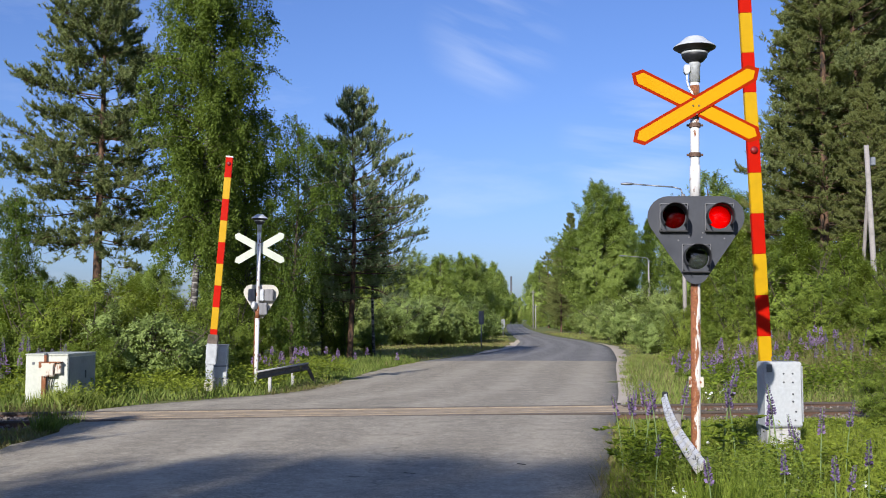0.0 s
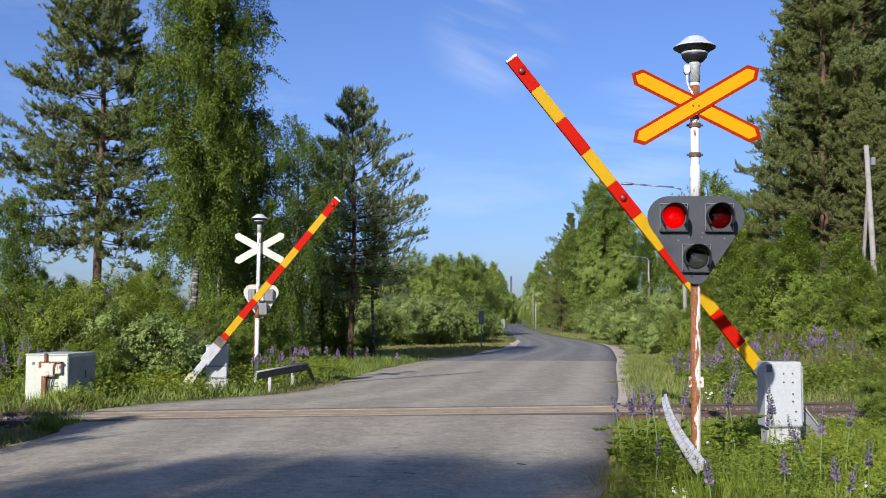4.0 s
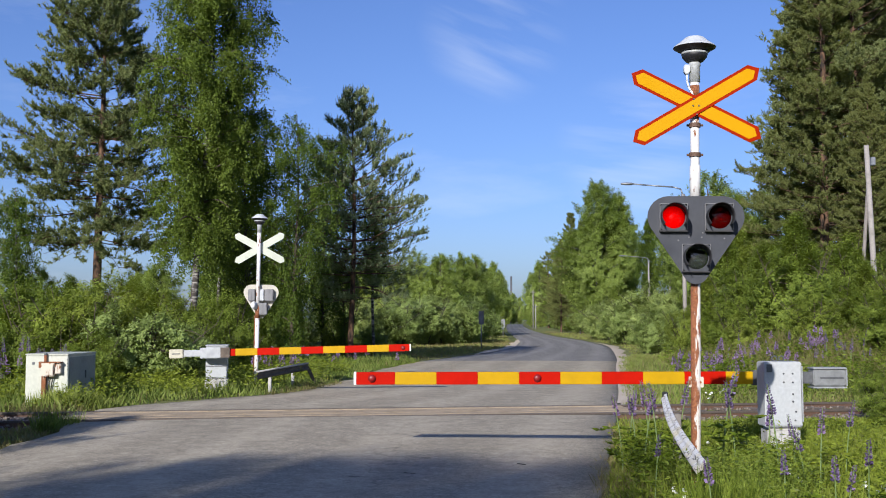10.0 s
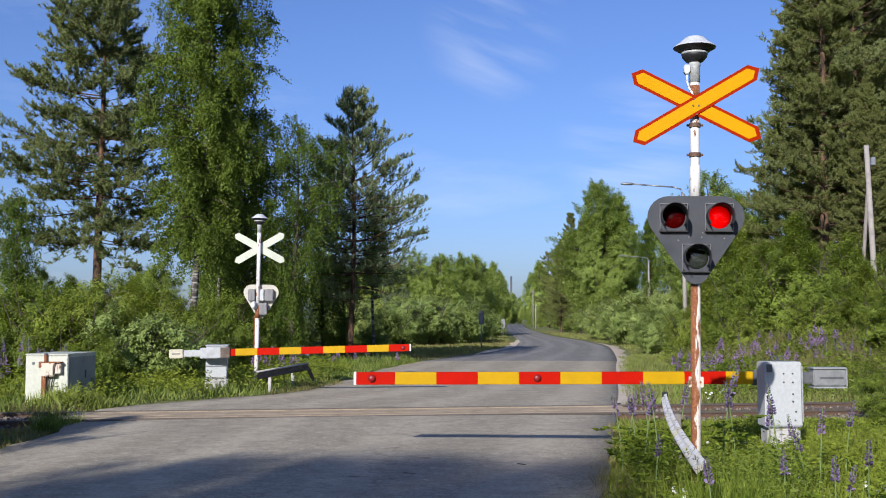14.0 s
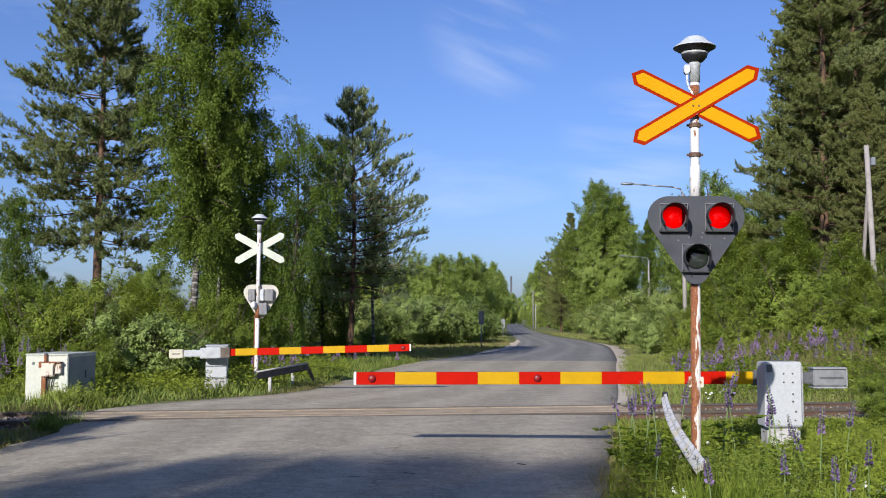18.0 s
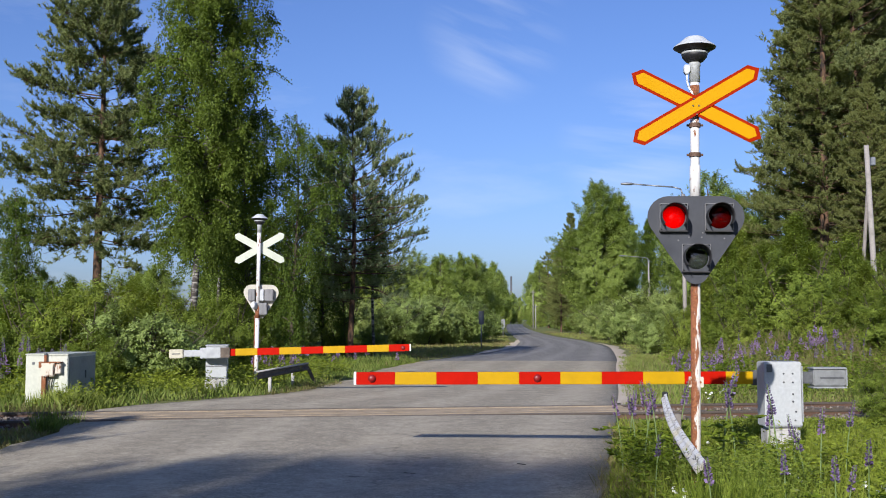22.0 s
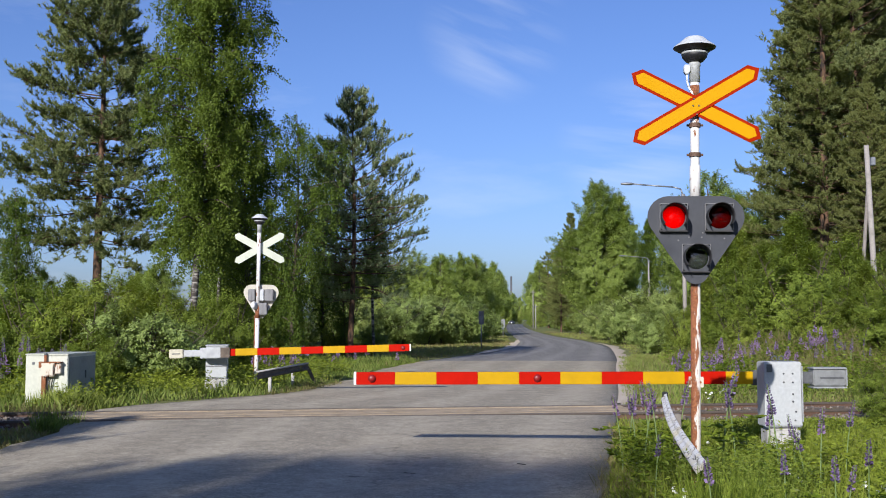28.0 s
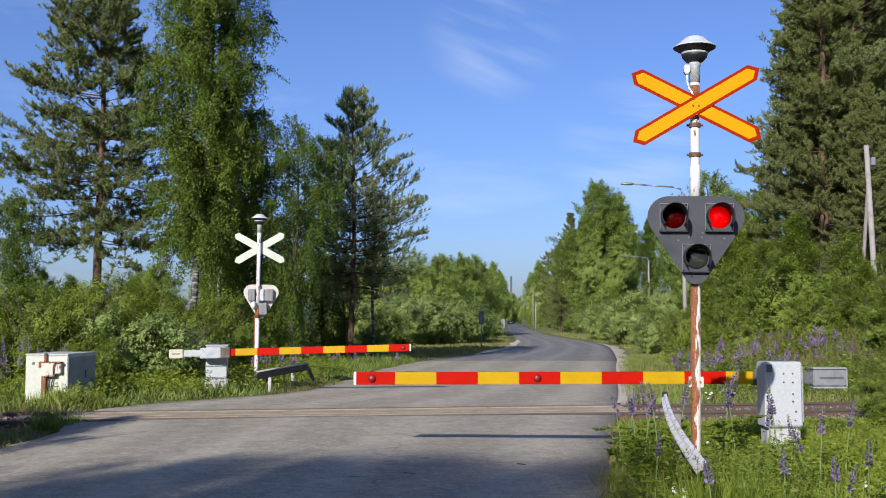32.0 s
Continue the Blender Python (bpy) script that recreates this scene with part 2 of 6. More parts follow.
M = dict(
    asphalt_old=asphalt_material("worn_asphalt", (0.425, 0.376, 0.286), (0.297, 0.260, 0.196), 0.6),
    asphalt_new=asphalt_material("dark_asphalt", (0.282, 0.270, 0.250), (0.156, 0.148, 0.137), 0.5),
    ground=ground_material(),
    gravel=surface("shoulder_gravel", (0.50, 0.42, 0.32), 0.95, grain=60, stain=1.5, wear=0.25, relief=0.6),
    ballast=ballast_material(),
    rail=surface("rail_steel", (0.13, 0.075, 0.05), 0.7, 0.3, grain=40),
    rail_head=surface("worn_rail_head", (0.10, 0.08, 0.065), 0.6, 0.2, grain=60),
    sleeper=surface("weathered_sleeper", (0.14, 0.11, 0.085), 0.9, grain=25, stain=4, wear=0.6, relief=0.7),
    plank=surface("crossing_timber", (0.34, 0.268, 0.180), 0.9, grain=30, stain=2.5, wear=0.6, relief=0.6),
    white_pole=rusted("white_pole_paint", (0.64, 0.63, 0.61), 0.14),
    rusty_pole=rusted("rusted_pole_paint", (0.64, 0.58, 0.51), 0.50, 0.18, 3.0),
    sign_yellow=surface("sign_yellow", (0.50, 0.250, 0.0), 0.5, wear=0.06, relief=0.02, spec=0.06),
    sign_red=surface("sign_red", (0.28, 0.016, 0.001), 0.6, wear=0.12, relief=0.02, spec=0.03),
    boom_yellow=surface("boom_yellow", (0.45, 0.262, 0.002), 0.5, grain=12, stain=2, wear=0.14, relief=0.03, spec=0.15),
    boom_red=surface("boom_red", (0.40, 0.007, 0.001), 0.55, grain=12, stain=2, wear=0.16, relief=0.03, spec=0.06),
    white=surface("white_enamel", (0.68, 0.69, 0.67), 0.4, grain=20, stain=2, wear=0.15, relief=0.05),
    hood=surface("dull_white_enamel", (0.47, 0.49, 0.50), 0.45, grain=20, stain=3, wear=0.2, relief=0.05),
    neck=surface("patched_grey_paint", (0.40, 0.42, 0.42), 0.5, grain=25, stain=14, wear=0.45, relief=0.15, dirt=(0.17, 0.17, 0.165)),
    sign_back=surface("pale_green_back", (0.43, 0.46, 0.37), 0.5, stain=4, wear=0.15, relief=0.05),
    board=surface("dark_grey_board", (0.050, 0.054, 0.063), 0.6, spec=0.2, grain=20, stain=5, wear=0.25, relief=0.1),
    board_back=surface("cream_board_back", (0.43, 0.41, 0.34), 0.55, stain=5, wear=0.25),
    bark_chip=surface("dark_bark", (0.035, 0.028, 0.022), 0.9, grain=30, wear=0.5, relief=0.5),
    black=surface("matt_black", (0.014, 0.014, 0.016), 0.55, wear=0.3, relief=0.1),
    housing=surface("grey_lamp_housing", (0.16, 0.16, 0.165), 0.5, stain=5, wear=0.3),
    galvanised=surface("galvanised_steel", (0.34, 0.355, 0.365), 0.5, 0.35, grain=18, stain=4, wear=0.35, relief=0.1),
    steel_mid=surface("dull_grey_steel", (0.22, 0.23, 0.23), 0.55, 0.2, grain=18, stain=4, wear=0.35),
    steel_dark=surface("dark_steel", (0.12, 0.125, 0.13), 0.55, 0.4, grain=18, stain=4, wear=0.4),
    pedestal=surface("pale_grey_paint", (0.40, 0.42, 0.425), 0.5, grain=25, stain=5, wear=0.25, relief=0.1, dirt=(0.38, 0.36, 0.34)),
    concrete=surface("old_concrete", (0.42, 0.41, 0.385), 0.9, grain=30, stain=5, wear=0.45, relief=0.5),
    cabinet=surface("cream_cabinet_paint", (0.46, 0.475, 0.40), 0.5, grain=20, stain=3, wear=0.2, relief=0.06, dirt=(0.5, 0.47, 0.4)),
    # cabinet paint darkened to hold the shade of the side turned from the sun
    cabinet_shade=surface("shaded_cabinet_paint", (0.23, 0.25, 0.23), 0.6, grain=20, stain=3, wear=0.25, relief=0.06),
    rust_light=rusted("stained_cream_paint", (0.52, 0.47, 0.38), 0.18),
    rust_mid=rusted("half_rusted_paint", (0.45, 0.38, 0.30), 0.72),
    cream_weight=surface("cream_weight_paint", (0.48, 0.45, 0.34), 0.6, grain=12, stain=4, wear=0.4, relief=0.1, dirt=(0.2, 0.18, 0.13)),
    rust=rusted("rust", (0.55, 0.40, 0.30), 0.85),
    # worn rail, its face darkened in colour for the shade it stands in
    guard_shaded=surface("shaded_worn_rail", (0.075, 0.066, 0.058), 0.7, 0.0, grain=16, stain=5, wear=0.5, relief=0.2),
    guard=cracked_paint(),
    guard_wood=surface("grey_wood_post", (0.19, 0.17, 0.15), 0.9, grain=20, stain=4, wear=0.5, relief=0.5),
    old_pole=surface("grey_timber_pole", (0.29, 0.265, 0.24), 0.9, grain=18, stain=3, wear=0.4, relief=0.5),
    lamp_metal=surface("lamp_metal", (0.22, 0.23, 0.24), 0.45, 0.4, grain=12, wear=0.2),
    car_paint=surface("dark_car_paint", (0.10, 0.105, 0.115), 0.3, 0.2, wear=0.08, relief=0.01),
    car_glass=surface("dark_car_glass", (0.02, 0.022, 0.025), 0.08, wear=0.05, relief=0.0),
    headlight=glowing("car_headlight", (1.0, 0.95, 0.85), 2.5),
    lens_red=glass_lens("red_lens", (0.75, 0.008, 0.010), 0.012, 0.11),
    lens_clear=glass_lens("smoked_lens", (0.42, 0.48, 0.44), 0.04, 0.16),
    bulb=glowing("signal_bulb", (1.0, 0.32, 0.2), 2.6),
    shutter=surface("dark_blink_plate", (0.05, 0.045, 0.045), 0.7),
    reflector=surface("lamp_reflector", (0.26, 0.29, 0.27), 0.4, 0.3),
    lens_boom=surface("boom_lamp_red", (0.20, 0.008, 0.008), 0.4, wear=0.1, relief=0.02),
    birch_bark=birch_bark(), pine_bark=pine_bark(),
    twig=surface("dark_twig", (0.075, 0.055, 0.042), 0.9, wear=0.4),
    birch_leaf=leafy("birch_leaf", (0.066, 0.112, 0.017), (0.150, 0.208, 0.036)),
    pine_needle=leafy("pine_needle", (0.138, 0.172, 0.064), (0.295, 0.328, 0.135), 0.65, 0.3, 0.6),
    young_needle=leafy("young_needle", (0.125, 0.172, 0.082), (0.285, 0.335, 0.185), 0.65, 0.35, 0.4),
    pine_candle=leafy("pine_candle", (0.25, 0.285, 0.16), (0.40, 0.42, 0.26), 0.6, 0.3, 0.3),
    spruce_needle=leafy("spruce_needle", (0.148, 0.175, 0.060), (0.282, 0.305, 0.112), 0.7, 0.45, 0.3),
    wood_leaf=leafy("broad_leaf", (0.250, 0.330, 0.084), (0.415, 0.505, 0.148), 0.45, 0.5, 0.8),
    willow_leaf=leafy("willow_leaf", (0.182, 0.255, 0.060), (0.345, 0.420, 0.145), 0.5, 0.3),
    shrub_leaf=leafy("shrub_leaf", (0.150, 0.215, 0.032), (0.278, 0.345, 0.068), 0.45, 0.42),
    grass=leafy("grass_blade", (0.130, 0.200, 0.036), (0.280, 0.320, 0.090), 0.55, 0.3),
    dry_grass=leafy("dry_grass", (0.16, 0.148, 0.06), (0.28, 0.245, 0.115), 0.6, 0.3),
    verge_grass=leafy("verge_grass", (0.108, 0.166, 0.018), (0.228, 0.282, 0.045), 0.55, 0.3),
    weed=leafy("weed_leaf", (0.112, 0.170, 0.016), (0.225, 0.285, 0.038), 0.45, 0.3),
    lupine=leafy("lupine_flower", (0.15, 0.105, 0.25), (0.33, 0.245, 0.42), 0.6, 0.25),
    stem=surface("green_stem", (0.14, 0.20, 0.06), 0.6),
    daisy=surface("white_petal", (0.82, 0.82, 0.78), 0.6),
)


# ---- mesh helpers ----
def put(name, bm, material, smooth=False):
    """A bmesh as a linked mesh object."""
    me = bpy.data.meshes.new(name)
    bm.to_mesh(me)
    bm.free()
    me.materials.append(material)
    if smooth:
        me.shade_smooth()
    return new(name, me)


def part(name, bm, material, parent, label="", smooth=False):
    ob = put(name, bm, material, smooth)
    ob.parent = parent
    if label:
        tagged(ob, label)
    return ob


def empty(name, m, label, category, group="", kind=""):
    ob = new(name)
    ob.empty_display_size = 0.2
    ob.matrix_basis = m
    return tagged(ob, label, category, group, kind)


def box(x0, x1, y0, y1, z0, z1, bevel=0.0, bm=None, m=None):
    bm = bm or bmesh.new()
    r = bmesh.ops.create_cube(bm, size=1.0)
    for v in r["verts"]:
        v.co = Vector(((x0 + x1) / 2 + v.co.x * (x1 - x0), (y0 + y1) / 2 + v.co.y * (y1 - y0), (z0 + z1) / 2 + v.co.z * (z1 - z0)))
    if bevel:
        es = {e for v in r["verts"] for e in v.link_edges}
        bmesh.ops.bevel(bm, geom=list(es), offset=bevel, segments=2, affect="EDGES", clamp_overlap=True)
    if m is not None:
        bmesh.ops.transform(bm, matrix=m, verts=bm.verts)
    return bm


def rod(p0, p1, r0, r1=None, n=14, bm=None, caps=True):
    """A round bar from p0 to p1."""
    bm = bm or bmesh.new()
    p0, p1 = Vector(p0), Vector(p1)
    r = bmesh.ops.create_cone(bm, cap_ends=caps, segments=n, radius1=r0, radius2=r0 if r1 is None else r1, depth=(p1 - p0).length)
    q = (p1 - p0).to_track_quat("Z", "Y").to_matrix().to_4x4()
    bmesh.ops.transform(bm, matrix=Matrix.Translation((p0 + p1) / 2) @ q, verts=r["verts"])
    return bm


def lathe(profile, n=28, bm=None, m=None):
    """A turned body: profile is (radius, z) from bottom to top."""
    bm = bm or bmesh.new()
    rings = []
    for r, z in profile:
        rings.append([bm.verts.new((r * math.cos(2 * math.pi * i / n), r * math.sin(2 * math.pi * i / n), z)) for i in range(n)])
    for a, b in zip(rings, rings[1:]):
        for i in range(n):
            bm.faces.new((a[i], a[(i + 1) % n], b[(i + 1) % n], b[i]))
    bm.faces.new(rings[0][::-1])
    bm.faces.new(rings[-1])
    bmesh.ops.remove_doubles(bm, verts=bm.verts, dist=1e-5)
    bmesh.ops.recalc_face_normals(bm, faces=bm.faces)
    if m is not None:
        bmesh.ops.transform(bm, matrix=m, verts=bm.verts)
    return bm


def plate(outline, y0, y1, bevel=0.0, bm=None):
    """A flat plate in the xz plane, from y0 (front) to y1 (back)."""
    bm = bm or bmesh.new()
    f = bm.faces.new([bm.verts.new((x, y0, z)) for x, z in outline])
    r = bmesh.ops.extrude_face_region(bm, geom=[f])
    for v in r["geom"]:
        if isinstance(v, bmesh.types.BMVert):
            v.co.y = y1
    bmesh.ops.recalc_face_normals(bm, faces=bm.faces)
    if bevel:
        bmesh.ops.bevel(bm, geom=[e for e in bm.edges if abs(e.verts[0].co.y - e.verts[1].co.y) < 1e-6], offset=bevel, segments=1, affect="EDGES")
    return bm


def mesh_of(name, verts, faces, material, smooth=False):
    """A mesh object straight from arrays: verts (N, 3), faces (F, k)."""
    verts, faces = np.asarray(verts, np.float32), np.asarray(faces, np.int32)
    k = faces.shape[1]
    me = bpy.data.meshes.new(name)
    me.vertices.add(len(verts))
    me.vertices.foreach_set("co", verts.ravel())
    me.loops.add(faces.size)
    me.loops.foreach_set("vertex_index", faces.ravel())
    me.polygons.add(len(faces))
    me.polygons.foreach_set("loop_start", np.arange(0, faces.size, k, dtype=np.int32))
    if smooth:
        me.polygons.foreach_set("use_smooth", np.ones(len(faces), dtype=bool))
    me.update(calc_edges=True)
    me.materials.append(material)
    return new(name, me)


def unit(v):
    return v / np.maximum(np.linalg.norm(v, axis=1, keepdims=True), 1e-9)


class Tubes:
    """Gathers tapered tubes (trunks, limbs, stems) into one mesh."""

    def __init__(self):
        self.v, self.f, self.n = [], [], 0

    def add(self, pts, radii, sides=6):
        pts, radii = np.asarray(pts, float), np.asarray(radii, float)
        way = unit(np.gradient(pts, axis=0))
        side = np.cross(way, np.array([0.31, 0.95, 0.05]))
        side = unit(side)
        up = np.cross(side, way)
        a = np.arange(sides) * 2 * np.pi / sides
        ring = pts[:, None] + radii[:, None, None] * (np.cos(a)[None, :, None] * side[:, None] + np.sin(a)[None, :, None] * up[:, None])
        i = np.arange(len(pts) - 1)[:, None] * sides
        j = np.arange(sides)[None]
        q = np.stack([i + j, i + (j + 1) % sides, i + sides + (j + 1) % sides, i + sides + j], -1).reshape(-1, 4)
        self.v.append(ring.reshape(-1, 3))
        self.f.append(q + self.n)
        self.n += len(pts) * sides

    def make(self, name, material):
        return mesh_of(name, np.concatenate(self.v), np.concatenate(self.f), material, True)


def blades(rng, base, way, length, width, bend=0.0, face=None):
    """Leaves: one rhombus each, from base along way; face turns their upper sides that way, else they twist at random."""
    n = len(base)
    way = unit(way)
    side = unit(np.cross(way, rng.normal(size=(n, 3)) if face is None else face))
    nrm = np.cross(way, side)
    length, width = np.broadcast_to(length, n)[:, None], np.broadcast_to(width, n)[:, None]
    mid = base + way * length * 0.45 + nrm * length * bend
    v = np.stack([base, mid + side * width * 0.5, base + way * length, mid - side * width * 0.5], 1)
    return v.reshape(-1, 3)


def leaves_of(name, chunks, material):
    v = np.concatenate(chunks)
    return mesh_of(name, v, np.arange(len(v)).reshape(-1, 4), material)


def needles(rng, base, way, length, width):
    """Needles: one slim triangle each."""
    n = len(base)
    way = unit(way)
    side = unit(np.cross(way, rng.normal(size=(n, 3))))
    half = side * (np.broadcast_to(width, n) * 0.5)[:, None]
    return np.stack([base - half, base + half, base + way * np.broadcast_to(length, n)[:, None]], 1).reshape(-1, 3)


def needles_of(name, chunks, material):
    v = np.concatenate(chunks)
    return mesh_of(name, v, np.arange(len(v)).reshape(-1, 3), material)


# ---- plants ----
def bent(rng, p0, way, length, n, rise, wob=0.06):
    """Points of a limb that starts along way and turns up (rise > 0) or down."""
    pts, d = [np.array(p0, float)], np.array(way, float)
    for _ in range(n):
        d = d + np.array([0, 0, rise / n]) + rng.normal(size=3) * wob
        d /= np.linalg.norm(d)
        pts.append(pts[-1] + d * length / n)
    return np.array(pts)


def hung_birch(name, label, seed, h, r, base=0.12, limbs=85, strands=17, per=24, leaf=0.085, lean=(0.0, 0.0), group="", bark="birch_bark"):
    """A silver birch: pale trunk, rising limbs and long hanging strands of small leaves."""
    rng = np.random.default_rng(seed)
    wood, fine, chunks = Tubes(), Tubes(), []
    k = np.linspace(0, 1, 14)
    trunk = np.stack([lean[0] * k ** 1.5 + 0.12 * np.sin(k * 5 + seed), lean[1] * k ** 1.5 + 0.1 * np.sin(k * 4), h * k], 1)
    wood.add(trunk, h * 0.0078 * (1 - k) ** 0.8 + 0.012, 9)
    for i in range(limbs):
        s = base + (0.97 - base) * ((i + rng.random()) / limbs)
        p = np.array([np.interp(s, k, trunk[:, a]) for a in range(3)])
        az = i * 2.4 + rng.normal() * 0.4
        span = r * (0.30 + 0.75 * math.sin(math.pi * min(1, (1 - s) * 1.05 + 0.12)) ** 0.75) * rng.uniform(0.65, 1.1)
        if s > 0.9:
            span = r * 0.3 * rng.uniform(0.6, 1.1)
        pts = bent(rng, p, (math.cos(az), math.sin(az), 0.75), span * 1.15, 7, -0.75, 0.1)
        fine.add(pts, np.linspace(h * 0.004 * (1.15 - s) + 0.006, 0.004, len(pts)), 5)
        n = max(4, int(strands * (0.45 + span / r)))
        u = rng.uniform(0.04, 1.0, n) ** 0.7 * (len(pts) - 1)
        j = np.minimum(u.astype(int), len(pts) - 2)
        start = pts[j] + (pts[j + 1] - pts[j]) * (u - j)[:, None]
        start = start[(np.arange(n) // 3) * 3] + rng.normal(size=(n, 3)) * 0.13
        hang = rng.uniform(0.35, 1.5, n) * (0.6 + 0.5 * (1 - s))
        t = rng.random((n, per))
        drift = rng.normal(size=(n, 1, 3)) * np.array([0.22, 0.22, 0.0])
        q = start[:, None] + drift * t[..., None] - np.array([0, 0, 1.0]) * (hang[:, None] * t)[..., None]
        q = (q + rng.normal(size=q.shape) * 0.055).reshape(-1, 3)
        q[:, 2] = np.maximum(q[:, 2], 0.25)
        d = rng.normal(size=q.shape) * 0.75 + np.array([0, 0, -0.8])
        chunks.append(blades(rng, q, d, rng.uniform(0.8, 1.3, len(q)) * leaf, rng.uniform(0.55, 0.75, len(q)) * leaf, 0.1))
    tree = empty(name, pose(0, 0, 0), label, "tree", group)
    for ob in (wood.make("trunk", M[bark]), tagged(fine.make("branchwork", M["twig"]), kind="stuff"), leaves_of("crown", chunks, M["birch_leaf"])):
        ob.parent = tree
    return tree


def scots_pine(name, label, seed, h, r, base=0.25, whorls=17, arms=5, boughs=8, shoots=7, per=20, needle=0.12, width=0.026, material="pine_needle", group="", side=(0.0, 0.0), taper=0.52, droop=0.0, skip=0.10, thick=0.0155, fan=1.0, candles=0.0):
    """A Scots pine: straight trunk, whorls of limbs whose boughs fan out flat, and brushes of fine needles on their shoots."""
    rng = np.random.default_rng(seed)
    wood, fine, chunks, tips = Tubes(), Tubes(), [], []
    k = np.linspace(0, 1, 12)
    trunk = np.stack([0.10 * np.sin(k * 4 + seed), 0.08 * np.sin(k * 5), h * k], 1)
    wood.add(trunk, h * thick * (1 - k) ** 0.75 + 0.014, 10)
    for w in range(whorls):
        s = base + (0.985 - base) * (w / (whorls - 1)) ** 0.92
        low = (s - base) / (1 - base)
        for a in range(arms):
            p = np.array([np.interp(min(0.99, s + rng.normal() * 0.008), k, trunk[:, i]) for i in range(3)])
            az = w * 1.1 + a * 2 * math.pi / arms + rng.normal() * 0.25
            reach = r * (min(1.0, 0.62 + low * 1.7) * (1 - low) ** taper + 0.09) * rng.uniform(0.55, 1.15)
            reach *= 1 + side[0] * math.cos(az) + side[1] * math.sin(az)
            if rng.random() < skip and low < 0.75:
                continue
            rise = 0.02 + 0.60 * low ** 1.6 - droop
            pts = bent(rng, p, (math.cos(az), math.sin(az), rise - 0.1), reach, 7, 0.22 + 0.35 * low, 0.08)
            fine.add(pts, np.linspace(0.006 + reach * 0.0095, 0.006, len(pts)), 5)
            # boughs, flat to both sides of the limb, shorter towards its tip
            n = max(3, int(boughs * (0.45 + 0.8 * reach / r)))
            u = np.append(1 - rng.random(n - 1) ** 1.1 * 0.80, 1.0) * (len(pts) - 1)
            j = np.minimum(u.astype(int), len(pts) - 2)
            start = pts[j] + (pts[j + 1] - pts[j]) * (u - j)[:, None]
            out = unit(pts[j + 1] - pts[j])
            across = unit(np.cross(out, np.array([0, 0, 1.0]))) * rng.choice([-1, 1], n)[:, None]
            way = unit(out * 0.75 + across * rng.uniform(0.2, 1.0, n)[:, None] + np.array([0, 0, 0.14]) + rng.normal(size=(n, 3)) * np.array([0.14, 0.14, 0.24]))
            span = (0.10 + 0.12 * min(1.0, reach / 1.5) + reach * rng.uniform(0.14, 0.40, n)) * (1.2 - 0.55 * u / (len(pts) - 1)) * fan
            for b in range(n):
                fine.add(np.stack([start[b], start[b] + way[b] * span[b]]), [0.009, 0.004], 3)
            # shoots turn upwards and carry the needles
            t = rng.uniform(0.22, 1.05, (n, shoots))
            foot = start[:, None] + way[:, None] * (span[:, None] * t)[..., None]
            up = way[:, None] * 0.5 + rng.normal(size=(n, shoots, 3)) * np.array([0.38, 0.38, 0.2]) + np.array([0, 0, 0.6])
            up = unit(up.reshape(-1, 3)).reshape(n, shoots, 1, 3)
            long = rng.uniform(1.0, 2.5, (n, shoots, 1, 1)) * needle
            q = foot[:, :, None] + up * long * rng.uniform(0.0, 1.0, (n, shoots, per, 1))
            d = up * 0.6 + rng.normal(size=(n, shoots, per, 3)) * 0.55
            q, d = q.reshape(-1, 3), d.reshape(-1, 3)
            chunks.append(needles(rng, q, d, rng.uniform(0.7, 1.25, len(q)) * needle, width))
            if candles and low > 0.3:
                # pale new shoots stand on the tips of the old ones
                tip = (foot + (up * long)[:, :, 0]).reshape(-1, 3)
                tip = tip[rng.random(len(tip)) < candles]
                tips.append(needles(rng, tip, rng.normal(size=tip.shape) * 0.22 + np.array([0, 0, 1.0]), rng.uniform(0.16, 0.30, len(tip)), 0.038))
    # leader shoots
    q = np.repeat(trunk[-1:], 120, 0) + np.stack([rng.normal(size=120) * 0.04, rng.normal(size=120) * 0.04, rng.uniform(-0.5, 0.25, 120)], 1)
    chunks.append(needles(rng, q, rng.normal(size=(120, 3)) * 0.6 + np.array([0, 0, 0.9]), needle, width))
    tree = empty(name, pose(0, 0, 0), label, "tree", group)
    for ob in (wood.make("trunk", M["pine_bark"]), tagged(fine.make("branchwork", M["pine_bark"]), kind="stuff"), needles_of("crown", chunks, M[material])):
        ob.parent = tree
    if tips:
        tagged(needles_of("new_growth", tips, M["pine_candle"]), "pale new shoots", kind="stuff").parent = tree
    return tree


